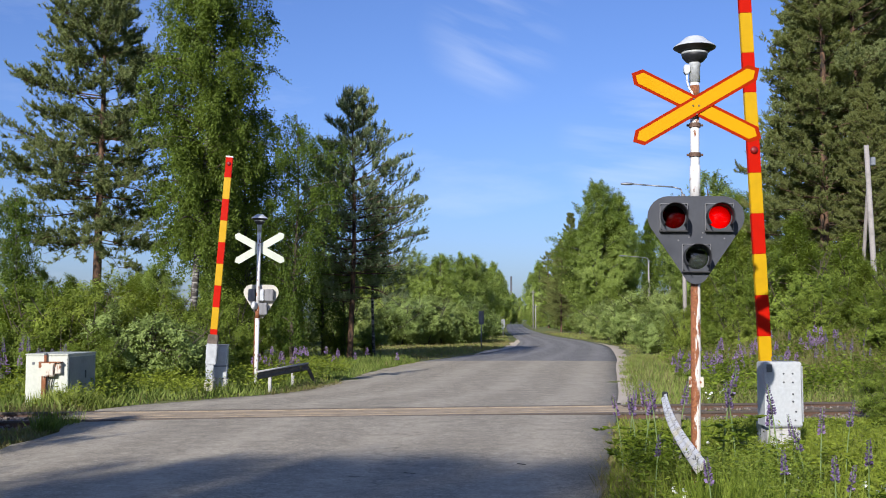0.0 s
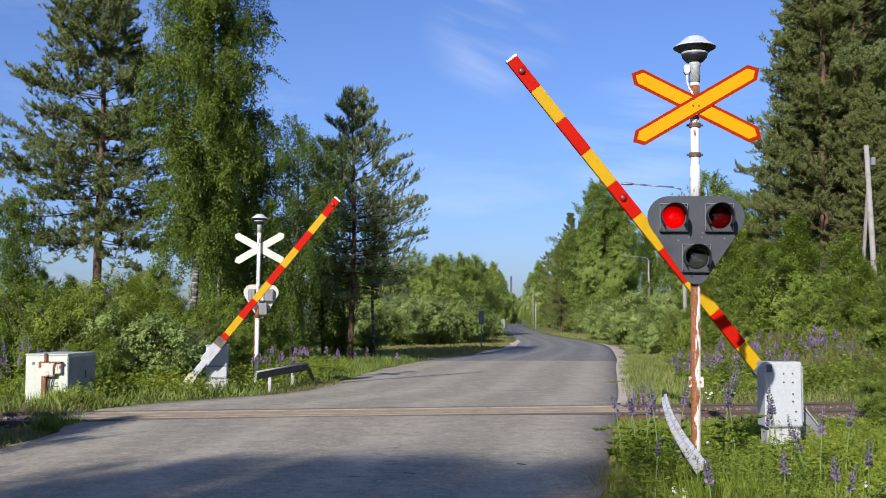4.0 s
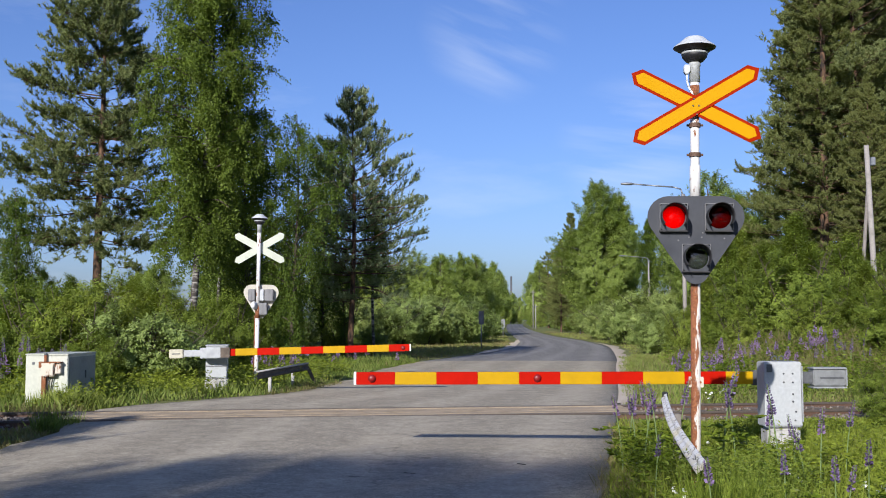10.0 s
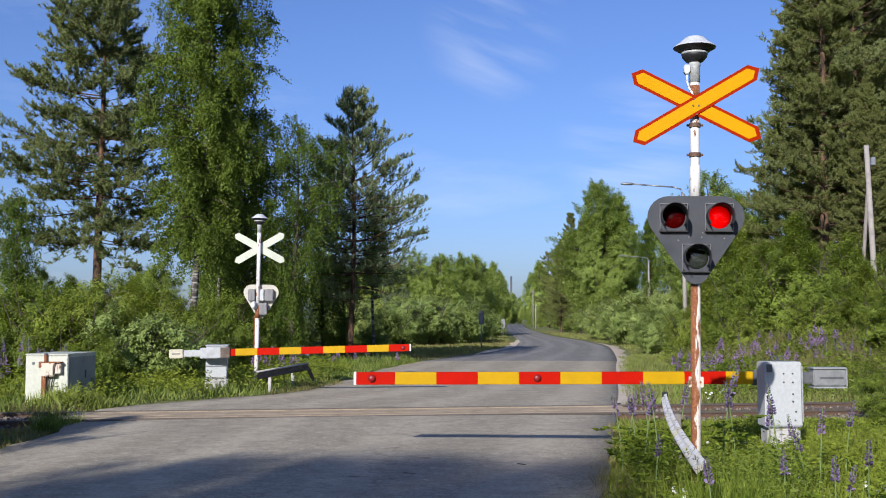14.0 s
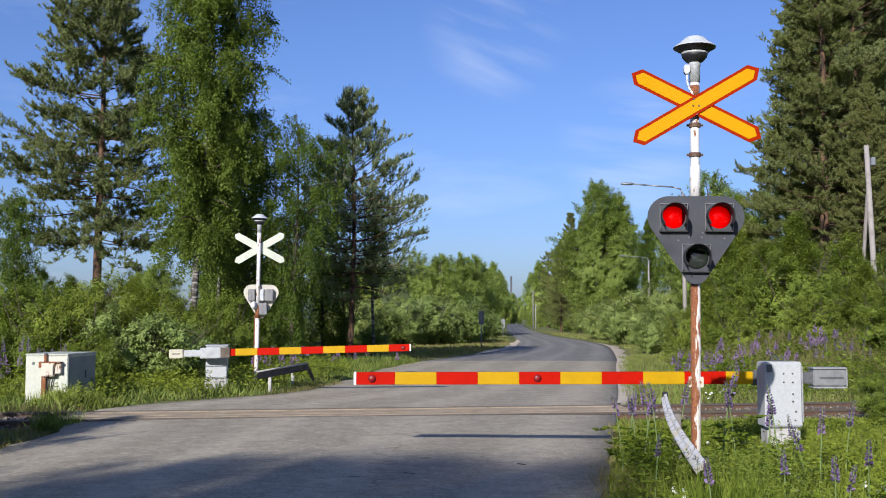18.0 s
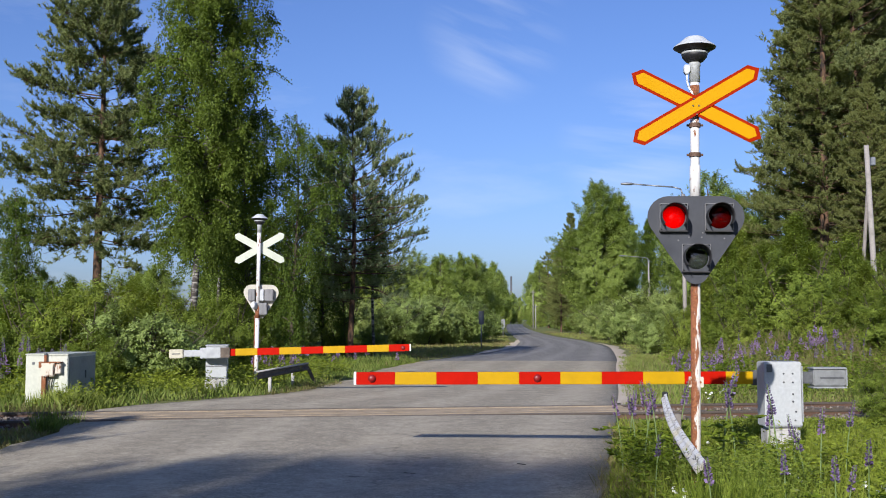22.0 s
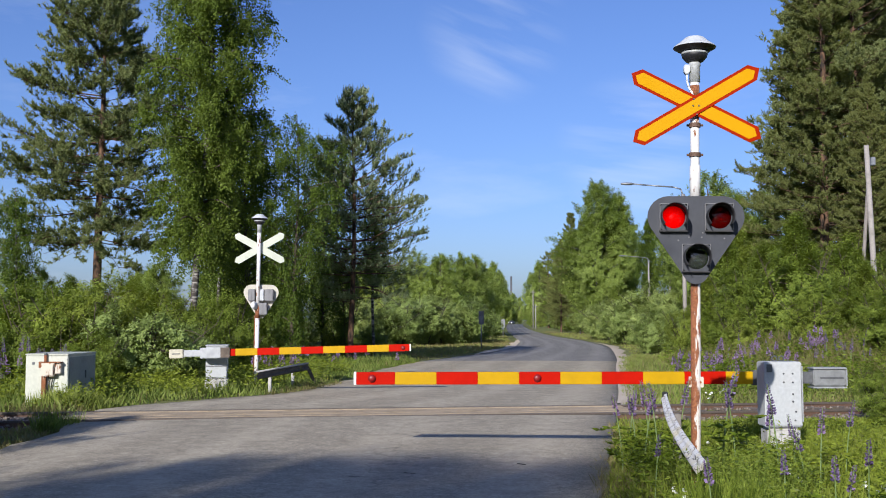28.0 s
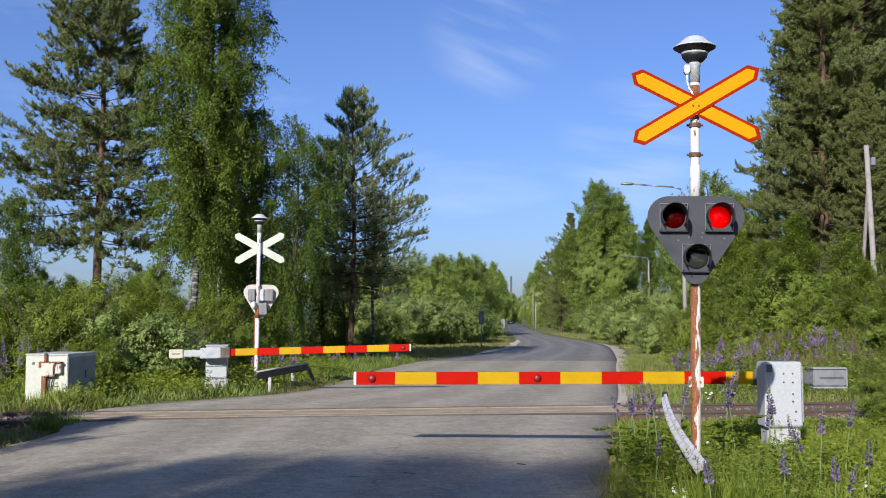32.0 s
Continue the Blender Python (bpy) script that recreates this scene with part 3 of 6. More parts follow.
def leafy_tree(name, label, seed, h, r, base=0.15, lobes=70, twigs=26, per=14, leaf=0.11, material="wood_leaf", bark="twig", stems=1, category="tree", group="", peak=0.45, slim=0.35, dome=1.7):
    """A broadleaf tree or a many-stemmed shrub: limbs to the outside of an uneven crown, leaves in sprays round their ends."""
    rng = np.random.default_rng(seed)
    wood, chunks = Tubes(), []
    feet = rng.normal(size=(stems, 3)) * np.array([r * 0.16, r * 0.16, 0]) if stems > 1 else np.zeros((1, 3))
    k = np.linspace(0, 1, 8)
    axes = []
    for i in range(stems):
        out = feet[i] * (3.0 if stems > 1 else 1) + rng.normal(size=3) * np.array([0.1, 0.1, 0])
        top = h * rng.uniform(0.72, 1.0) if i else h
        axis = np.stack([feet[i, 0] + out[0] * k ** 1.4, feet[i, 1] + out[1] * k ** 1.4, top * k], 1)
        wood.add(axis, (h * 0.011 / stems ** 0.35) * (1 - k) ** 0.8 + 0.008, 7)
        axes.append(axis)
    lump = rng.uniform(0.55, 1.12, 9)
    for i in range(lobes):
        axis = axes[i % stems]
        s = base + (1.0 - base) * ((i + rng.random()) / lobes)
        p = np.array([np.interp(max(0.05, s - 0.12), k, axis[:, a]) for a in range(3)])
        az = i * 2.4 + rng.normal() * 0.3
        prof = (s / peak) ** 0.7 if s < peak else max(0.05, 1 - ((s - peak) / (1 - peak)) ** dome * (1 - slim * 0.3))
        reach = r * prof * lump[int(az * 1.43) % 9] * rng.uniform(0.55, 1.08) + 0.05
        goal = np.array([math.cos(az) * reach, math.sin(az) * reach, axis[-1, 2] * s])
        goal[:2] += np.array([np.interp(s, k, axis[:, a]) for a in range(2)]) * 0.6
        c = np.linspace(0, 1, 5)[:, None]
        pts = p + (goal - p) * c + np.array([0, 0, 0.12 * reach]) * np.sin(c * np.pi) + rng.normal(size=(5, 3)) * 0.03
        wood.add(pts, np.linspace(0.006 + h * 0.0028, 0.004, 5), 4)
        n = max(5, int(twigs * (0.5 + 0.7 * reach / r)))
        u = (1.04 - 0.5 * rng.random(n) ** 1.6)[:, None]
        spread = 0.05 + 0.105 * reach
        start = p + (goal - p) * u + rng.normal(size=(n, 3)) * spread
        twig = unit(start - p + rng.normal(size=(n, 3)) * 0.5 * reach + np.array([0, 0, 0.25]))
        span = rng.uniform(0.15, 0.42, n) * (0.6 + h * 0.07)
        t = rng.random((n, per))
        q = (start[:, None] + twig[:, None] * (span[:, None] * t)[..., None] + rng.normal(size=(n, per, 3)) * leaf * 0.55).reshape(-1, 3)
        q[:, 2] = np.maximum(q[:, 2], 0.06)
        d = (twig[:, None] * 0.5 + rng.normal(size=(n, per, 3)) * 0.75 + np.array([0, 0, -0.1])).reshape(-1, 3)
        out = unit(q - np.array([axis[0, 0], axis[0, 1], 0]) - np.array([0, 0, 1.0]) * (axis[-1, 2] * 0.4)) + np.array([0, 0, 0.4]) + rng.normal(size=q.shape) * 0.36
        out = unit(out)
        d = d - out * (0.8 * (d * out).sum(1))[:, None]
        chunks.append(blades(rng, q, d, rng.uniform(0.75, 1.3, len(q)) * leaf, rng.uniform(0.5, 0.7, len(q)) * leaf, 0.1, out))
    tree = empty(name, pose(0, 0, 0), label, category, group)
    for ob in (wood.make("trunk" if stems == 1 else "woody_base", M[bark]), leaves_of("crown" if stems == 1 else "foliage", chunks, M[material])):
        ob.parent = tree
    return tree


def set_down(thing, x, y, turn=0.0, size=1.0, z=None):
    """A first thing moved to its place; size scales it evenly."""
    z = float(land(x, y)) if z is None else z
    thing.matrix_basis = pose(x, y, z, 0, 0, turn)
    thing.scale = (size, size, size)
    return thing


def another(thing, x, y, turn, size=1.0, z=None, label=""):
    z = float(land(x, y)) if z is None else z
    c = copy_thing(thing, pose(x, y, z, 0, 0, turn))
    c.scale = (size, size, size)
    if label:
        tagged(c, label)
    return c


# ---- setting: ground, road, railway ----
LEFT_Y = [-60, -20, 0, 13.0, 15.4, 16.6, 18.2, 20.2, 21.1, 21.7, 22.6, 24.6, 26.8, 34.4, 41.5, 52.5, 63, 79, 100, 150, 231, 300, 420]
LEFT_X = [-17.0, -9.6, -6.4, -5.75, -5.65, -6.0, -6.65, -6.5, -5.7, -4.7, -4.0, -3.4, -2.9, -2.2, -0.9, 2.3, 4.4, 5.95, 7.1, 9.6, 14.4, 18.8, 26.6]
RIGHT_Y = [-60, -20, 0, 9.7, 13.7, 17.6, 22.8, 36.5, 43.2, 54, 63, 70, 84, 97, 120, 150, 200, 300, 420]
RIGHT_X = [-9.0, -3.2, -0.15, 1.5, 2.25, 2.95, 3.95, 6.2, 7.4, 9.05, 10.3, 11.0, 11.55, 11.3, 12.1, 13.6, 16.7, 23.6, 33.0]
TRACK_Y, TRACK_SLOPE = 18.57, 0.148
TRACK_TURN = math.degrees(math.atan(TRACK_SLOPE))
COS_T = math.cos(math.radians(TRACK_TURN))


def smooth_edge(ys, xs):
    """The edge as a table every quarter metre, its corners rounded off."""
    y = np.arange(-60, 420.1, 0.25)
    x = np.interp(y, ys, xs)
    for w in (9, 13):
        pad = np.pad(x, w // 2, mode="edge")
        x = np.convolve(pad, np.ones(w) / w, mode="valid")
    return y, x


EDGE_Y, EDGE_L = smooth_edge(LEFT_Y, LEFT_X)
_, EDGE_R = smooth_edge(RIGHT_Y, RIGHT_X)


def left_edge(y):
    return np.interp(y, EDGE_Y, EDGE_L)


def right_edge(y):
    return np.interp(y, EDGE_Y, EDGE_R)


def off_track(x, y):
    """Distance from the railway's middle line, positive beyond it."""
    return (y - TRACK_Y - TRACK_SLOPE * x) * COS_T


def land(x, y):
    """Height of the ground beside the road."""
    x, y = np.asarray(x, float), np.asarray(y, float)
    z = -0.03 + 0.035 * np.sin(x * 1.3 + y * 0.4) * np.sin(y * 0.9 - x * 0.3) + 0.02 * np.sin(x * 3.1) * np.cos(y * 2.7)
    d = np.abs(off_track(x, y))
    bed = np.clip((2.6 - d) / 0.9, 0, 1)
    z = z * (1 - bed) - 0.085 * bed
    far = np.clip((np.abs(x - 4) - 26) / 60, 0, 1)
    bank = np.clip((y - 21.5) / 13, 0, 1) * np.clip((x - right_edge(y) - 1.8) / 4.5, 0, 1) * np.clip((150 - y) / 60, 0, 1)
    return z + 1.0 * far + 0.85 * bank * bank * (3 - 2 * bank)


def build_ground():
    xs = np.unique(np.concatenate([np.arange(-16, 18, 0.4), np.array([-2500, -900, -400, -200, -120, -80, -55, -40, -30, -24, -19.5, 18, 21, 25, 31, 40, 55, 80, 120, 200, 400, 900, 2500.0])]))
    ys = np.unique(np.concatenate([np.arange(2, 46, 0.4), np.array([-2500, -900, -400, -150, -60, -30, -15, -8, -3, 0, 46, 49, 53, 58, 64, 72, 82, 95, 110, 130, 160, 200, 260, 340, 420, 600, 1000, 2500.0])]))
    X, Y = np.meshgrid(xs, ys)
    Z = land(X, Y)
    inside = (X > left_edge(Y) + 0.35) & (X < right_edge(Y) - 0.35) & (np.abs(Y) < 400)
    Z = np.where(inside, -0.32, Z)
    n = len(xs)
    v = np.stack([X, Y, Z], -1).reshape(-1, 3)
    i, j = np.meshgrid(np.arange(len(ys) - 1), np.arange(n - 1), indexing="ij")
    a = (i * n + j).ravel()
    ob = mesh_of("ground", v, np.stack([a, a + 1, a + n + 1, a + n], 1), M["ground"], True)
    tagged(ob, "green and brown grassy earth beside the road", "ground", kind="structure")


def road_strip(name, label, y0, y1, material, cols=17, skirt=0.34, rows=None):
    """A piece of road between the two edges, closed down its sides."""
    n = rows or max(6, int((y1 - y0) / 0.6))
    vs = []
    for y in np.linspace(y0, y1, n + 1):
        s = TRACK_SLOPE * max(0.0, 1 - abs(y - TRACK_Y) / 7.0)
        xl, xr = left_edge(y), right_edge(y)
        for _ in range(6):
            xl, xr = left_edge(y + s * xl), right_edge(y + s * xr)
        rag = 0.05 * math.sin(y * 2.1) + 0.04 * math.sin(y * 5.3)
        row = [(xl + rag + (xr - xl - rag * 1.7) * c / (cols - 1)) for c in range(cols)]
        row = [(row[0], -skirt)] + [(x, 0.0 + 0.03 * (1 - ((c / (cols - 1)) * 2 - 1) ** 2)) for c, x in enumerate(row)] + [(row[-1], -skirt)]
        vs.append([(x, y + s * x, z) for x, z in row])
    w = cols + 2
    f = [(r * w + c, r * w + c + 1, (r + 1) * w + c + 1, (r + 1) * w + c) for r in range(n) for c in range(w - 1)]
    ob = mesh_of(name, np.array(vs).reshape(-1, 3), f, material)
    share = ob.data.attributes.new("across", "FLOAT", "POINT")
    share.data.foreach_set("value", np.tile(np.concatenate([[0.0], np.linspace(0, 1, cols), [1.0]]), n + 1).astype(np.float32))
    return tagged(ob, label, "road", kind="structure")


def along(u, d, z):
    """A point of the railway: u metres along it, d across it."""
    c, s = COS_T, COS_T * TRACK_SLOPE
    return Vector((u * c - d * s, TRACK_Y + u * s + d * c, z))


def build_track():
    bed = pose(0, TRACK_Y, 0, 0, 0, TRACK_TURN)
    for d, name in ((-0.79, "rail"), (0.79, "rail")):
        rail = empty(name, bed @ pose(0, d, 0), "brown rusted steel rail with a worn head crossing the road", "rail", "rails of the track")
        z = 0.035
        part("foot", box(-70, 70, -0.07, 0.07, z - 0.17, z - 0.15), M["rail"], rail)
        part("web", box(-70, 70, -0.012, 0.012, z - 0.15, z - 0.04), M["rail"], rail)
        part("head", box(-70, 70, -0.036, 0.036, z - 0.04, z, 0.008), M["rail_head"], rail, "worn steel rail head")
    sleeper = None
    for i in range(-22, 23):
        u = i * 0.62
        if -6.8 < u < 4.0:
            continue
        m = bed @ pose(u, 0, -0.155)
        if sleeper is None:
            sleeper = put("sleeper", box(-0.12, 0.12, -1.3, 1.3, 0, 0.11, 0.015), M["sleeper"])
            sleeper.matrix_basis = m
            tagged(sleeper, "weathered brown timber sleeper under the rails", "sleeper", "sleepers of the track")
        else:
            copy_thing(sleeper, m)
    # ballast stones
    rng = np.random.default_rng(5)
    n = 5200
    u = np.concatenate([rng.uniform(-14, -6.6, n // 2), rng.uniform(3.6, 16, n // 2)])
    d = rng.uniform(-1.9, 1.9, n)
    shape = np.array([(0, 0, 1), (1, 0, 0), (0, 1, 0), (-1, 0, 0), (0, -1, 0), (0, 0, -1)], float)
    tri = np.array([(0, 1, 2), (0, 2, 3), (0, 3, 4), (0, 4, 1), (5, 2, 1), (5, 3, 2), (5, 4, 3), (5, 1, 4)])
    size = rng.uniform(0.02, 0.05, (n, 1, 1))
    c, s = COS_T, COS_T * TRACK_SLOPE
    centre = np.stack([u * c - d * s, TRACK_Y + u * s + d * c, rng.uniform(-0.10, -0.045, n)], 1)
    v = centre[:, None] + (shape[None] + rng.normal(size=(n, 6, 3)) * 0.25) * size
    f = (np.arange(n)[:, None, None] * 6 + tri[None]).reshape(-1, 3)
    tagged(mesh_of("ballast", v.reshape(-1, 3), f, M["ballast"]), "grey-brown crushed stone ballast between the sleepers", "ballast", kind="stuff")
    # timber deck of the crossing, between and beside the rails
    deck = empty("crossing_deck", bed, "worn brown timber planks laid flush between the rails", "crossing deck", kind="structure")
    rng = random.Random(3)
    for d0, d1, k in ((-0.71, 0.71, 8),):
        w = (d1 - d0) / k
        for i in range(k):
            a = d0 + i * w
            z = 0.030 + rng.uniform(-0.006, 0.006)
            part("plank", box(-6.55, 3.55, a + 0.006, a + w - 0.006, z - 0.12, z, 0.008), M["plank"], deck)


def build_roads():
    road_strip("road_approach", "worn pale grey asphalt road before the rails", -60, TRACK_Y - 0.86, M["asphalt_old"])
    road_strip("road_exit", "worn pale grey asphalt road behind the rails", TRACK_Y + 0.86, 41.5, M["asphalt_old"])
    road_strip("road_far", "newer dark asphalt road winding into the woods", 41.5, 400, M["asphalt_new"], rows=190)
    # light gravel shoulders of the far road
    for side, name in ((1, "shoulder_right"), (-1, "shoulder_left")):
        vs = []
        ys = np.linspace(20.5, 76, 110) if side > 0 else np.linspace(50.0, 88, 70)
        for y in ys:
            x = right_edge(y) if side > 0 else left_edge(y)
            ends = min(1.0, (y - ys[0]) / 3, (ys[-1] - y) / 12)
            w = (0.46 + 0.12 * math.sin(y * 0.7) + 0.08 * math.sin(y * 2.3)) * max(0.06, ends)
            vs += [(x - side * 0.03, y, 0.012), (x + side * w, y, 0.02), (x + side * (w + 0.12), y, -0.12)]
        f = [(r * 3 + c, r * 3 + c + 1, r * 3 + c + 4, r * 3 + c + 3) for r in range(len(ys) - 1) for c in range(2)]
        tagged(mesh_of(name, vs, f, M["gravel"]), "pale sandy gravel shoulder along the dark road", "road shoulder", kind="structure")


build_ground()
build_roads()
build_track()


# ---- crossing equipment ----
def stripe_bar(parent, length, count, sign, thick=0.075, tall=0.15):
    """The boom's bands from its tip inward; sign is the way it points along x."""
    for i in range(count):
        far = length - i * 0.5 if i else length - 0.03
        near = max(length - (i + 1) * 0.5, 0.16)
        a, b = sorted((sign * far, sign * near))
        part("band", box(a, b, -thick / 2, thick / 2, -tall / 2, tall / 2, 0.006), M["boom_red" if i % 2 == 0 else "boom_yellow"], parent, "red band" if i % 2 == 0 else "yellow band")
    a, b = sorted((sign * length, sign * (length - 0.03)))
    part("end_cap", box(a, b, -thick / 2 - 0.004, thick / 2 + 0.004, -tall / 2 - 0.004, tall / 2 + 0.004, 0.004), M["white"], parent, "white end cap")


def boom_lamp(parent, x, z=0.0):
    ob = part("boom_lamp", lathe([(0.047, 0), (0.048, 0.010), (0.040, 0.014), (0.038, 0.020), (0.020, 0.026), (0.004, 0.028)], 20, m=pose(x, -0.038, z, 90)), M["lens_boom"], parent, "small round red lamp", True)
    return ob


def near_barrier():
    """The barrier beside the approach: boom behind its pedestal."""
    top = empty("crossing_barrier", pose(4.043, 12.309, -0.05), "red and yellow striped boom barrier on a pale grey pedestal", "barrier", "barriers of the crossing")
    top.scale = (1.03, 1.03, 1.03)
    part("foundation", box(-0.18, 0.2, -0.13, 0.17, -0.15, 0.43, 0.03), M["concrete"], top, "rough concrete foundation")
    body = part("pedestal", box(-0.215, 0.215, -0.15, 0.15, 0.44, 1.19, 0.012), M["pedestal"], top, "pale grey painted steel housing")
    part("front_plate", box(-0.200, 0.200, -0.160, -0.151, 0.46, 1.175, 0.004), M["pedestal"], body)
    part("blue_plate", box(-0.195, -0.130, -0.165, -0.161, 1.07, 1.16), M["steel_dark"], body, "small blue-grey nameplate")
    for x, z in ((0.0, 1.055), (0.105, 1.055), (0.0, 0.955), (0.105, 0.955), (0.105, 0.82), (0.105, 0.735), (0.135, 0.62), (0.125, 0.52)):
        part("bolt", lathe([(0.011, 0), (0.011, 0.006), (0.006, 0.011)], 8, m=pose(x, -0.160, z, 90)), M["steel_dark"], body)
    for x in (-0.05, 0.03):
        bm = bmesh.new()
        for i in range(14):
            a, b = 2 * math.pi * i / 14, 2 * math.pi * (i + 1) / 14
            rod((x + 0.03 * math.cos(a), 0, 1.222 + 0.03 * math.sin(a)), (x + 0.03 * math.cos(b), 0, 1.222 + 0.03 * math.sin(b)), 0.008, n=6, bm=bm)
        part("lifting_eye", bm, M["steel_dark"], body, smooth=True)
    part("hinge_strip", box(0.208, 0.224, -0.158, -0.12, 0.5, 1.14, 0.003), M["galvanised"], body)
    part("shaft", rod((-0.005, 0.14, 0.975), (-0.005, 0.45, 0.975), 0.05), M["steel_dark"], top, smooth=True)
    boom = part("boom", box(-0.175, 0.30, -0.06, 0.06, -0.09, 0.09, 0.01), M["steel_dark"], top, "striped boom with a counterweight")
    stripe_bar(boom, 5.0, 10, -1)
    part("counter_arm", box(0.30, 0.56, -0.05, 0.05, -0.07, 0.07, 0.01), M["steel_dark"], boom)
    weight = part("counterweight", box(0.54, 0.93, -0.09, 0.09, -0.10, 0.10, 0.012), M["steel_mid"], boom, "grey steel counterweight box")
    for z in (-0.125, 0.105):
        part("cover_plate", box(0.53, 0.94, -0.10, 0.10, z, z + 0.02, 0.004), M["galvanised"], weight, "pale edge plate")
    part("end_plate", box(0.931, 0.945, -0.10, 0.10, -0.10, 0.10, 0.003), M["galvanised"], weight)
    part("slot", box(0.62, 0.90, -0.096, -0.091, -0.012, 0.012), M["steel_dark"], weight)
    boom_lamp(boom, -4.78)
    boom_lamp(boom, -2.78)
    for x in (-0.1, 0.17):
        part("bolt", lathe([(0.02, 0), (0.02, 0.01), (0.01, 0.02)], 8, m=pose(x, -0.061, 0, 90)), M["steel_dark"], boom)
    return boom


def far_barrier():
    """The barrier across the rails: boom on the face towards them."""
    top = empty("crossing_barrier", pose(-5.24, 23.85, 0, 0, 0, 0), "red and yellow striped boom barrier on a grey sheet-steel pedestal", "barrier", "barriers of the crossing")
    turn = pose(-0.04, 0.05, 0, 0, 0, 9)
    part("foundation", box(-0.26, 0.26, -0.30, 0.30, -0.15, 0.34, 0.03, m=turn), M["concrete"], top, "pale concrete foundation")
    body = part("pedestal", box(-0.24, 0.24, -0.32, 0.32, 0.34, 1.08, 0.015, m=turn), M["pedestal"], top, "pale grey steel housing")
    part("cover", box(-0.26, 0.26, -0.34, 0.34, 1.07, 1.10, 0.008, m=turn), M["galvanised"], body)
    part("seam", box(-0.245, 0.245, -0.325, 0.325, 0.60, 0.625, m=turn), M["steel_dark"], body)
    part("shaft", rod((-0.03, -0.54, 0.925), (-0.03, -0.1, 0.925), 0.05), M["steel_dark"], top, smooth=True)
    boom = part("boom", box(-0.26, 0.22, -0.075, 0.075, -0.12, 0.12, 0.012), M["galvanised"], top, "striped boom with a counterweight")
    stripe_bar(boom, 4.54, 9, 1, 0.07, 0.16)
    part("bracket", box(0.2, 0.42, -0.08, 0.06, -0.115, 0.115, 0.01), M["sleeper"], boom, "brownish clamp")
    part("counter_arm", box(-0.64, -0.24, -0.05, 0.05, -0.075, 0.075, 0.01), M["galvanised"], boom)
    weight = part("counterweight", box(-0.96, -0.64, -0.08, 0.08, -0.10, 0.10, 0.012), M["cream_weight"], boom, "cream counterweight box")
    part("slot", box(-0.90, -0.70, -0.086, -0.081, -0.012, 0.012), M["steel_dark"], weight)
    boom_lamp(boom, 4.36)
    return boom


def arm_outline(length, width, point=0.075):
    a, b = length / 2, width / 2
    return [(-a, 0.0), (-a + point, -b), (a - point, -b), (a, 0.0), (a - point, b), (-a + point, b)]


def turned(outline, degrees, cx=0.0, cz=0.0):
    c, s = math.cos(radians(degrees)), math.sin(radians(degrees))
    return [(cx + x * c - z * s, cz + x * s + z * c) for x, z in outline]


def crossbuck(parent, z, y, near):
    """Two crossed arms; on the near side yellow with red borders, on the far side their pale backs."""
    holder = None
    for i, deg in enumerate((-28.0, 30.5)):
        off = y - 0.012 * i if near else y + 0.012 * i
        arm = part("cross_arm", plate(turned(arm_outline(1.385, 0.17), deg, 0, z), off - 0.004, off + 0.004), M["sign_red" if near else "sign_back"], parent, "yellow arm with a red border" if near else "pale green back of the arm")
        if near:
            part("yellow_face", plate(turned(arm_outline(1.29, 0.116, 0.052), deg, 0, z), off - 0.0065, off - 0.0045), M["sign_yellow"], arm, "yellow reflective face")
    if near:
        for dx, dz in ((-0.025, -0.005), (0.028, -0.005), (-0.02, 0.06), (0.01, -0.09)):
            part("bolt", lathe([(0.009, 0), (0.009, 0.004), (0.005, 0.008)], 8, m=pose(dx, y - 0.019, z + dz, 90)), M["steel_dark"], parent)
    return holder


def bell(parent, z, x=0.0):
    """Warning bell under a conical hood."""
    part("bell_neck", lathe([(0.052, z - 0.45), (0.052, z - 0.30), (0.057, z - 0.29), (0.057, z - 0.26), (0.05, z - 0.25)], 18), M["neck"], parent, smooth=True)
    part("bell_bowl", lathe([(0.045, z - 0.265), (0.085, z - 0.245), (0.118, z - 0.205), (0.125, z - 0.175), (0.115, z - 0.165)], 28), M["black"], parent, "dark bell bowl", True)
    part("bell_rim", lathe([(0.12, z - 0.180), (0.128, z - 0.178), (0.128, z - 0.160), (0.10, z - 0.150)], 28), M["neck"], parent, smooth=True)
    part("bell_inside", lathe([(0.10, z - 0.152), (0.15, z - 0.145), (0.2, z - 0.115), (0.203, z - 0.110)], 28), M["black"], parent)
    part("bell_hood", lathe([(0.2, z - 0.111), (0.206, z - 0.110), (0.2, z - 0.10), (0.14, z - 0.055), (0.085, z - 0.008), (0.06, z), (0.02, z + 0.002)], 32), M["hood"], parent, "white conical hood")


def heart(cx, cz, half, top, bottom, r_top, r_low, n=8):
    """The signal board's outline: a rounded triangle standing on its tip."""
    pts = []
    for sx in (1, -1):
        arc = []
        for i in range(n + 1):
            a = radians(-28 + 118 * i / n)
            arc.append((cx + sx * (half - r_top + r_top * math.cos(a)), cz + top - r_top + r_top * math.sin(a)))
        pts.append(arc)
    low = [(cx + r_low * math.cos(radians(-152 + 124 * i / n)), cz + bottom + r_low + r_low * math.sin(radians(-152 + 124 * i / n))) for i in range(n + 1)]
    return pts[0] + pts[1][::-1] + low


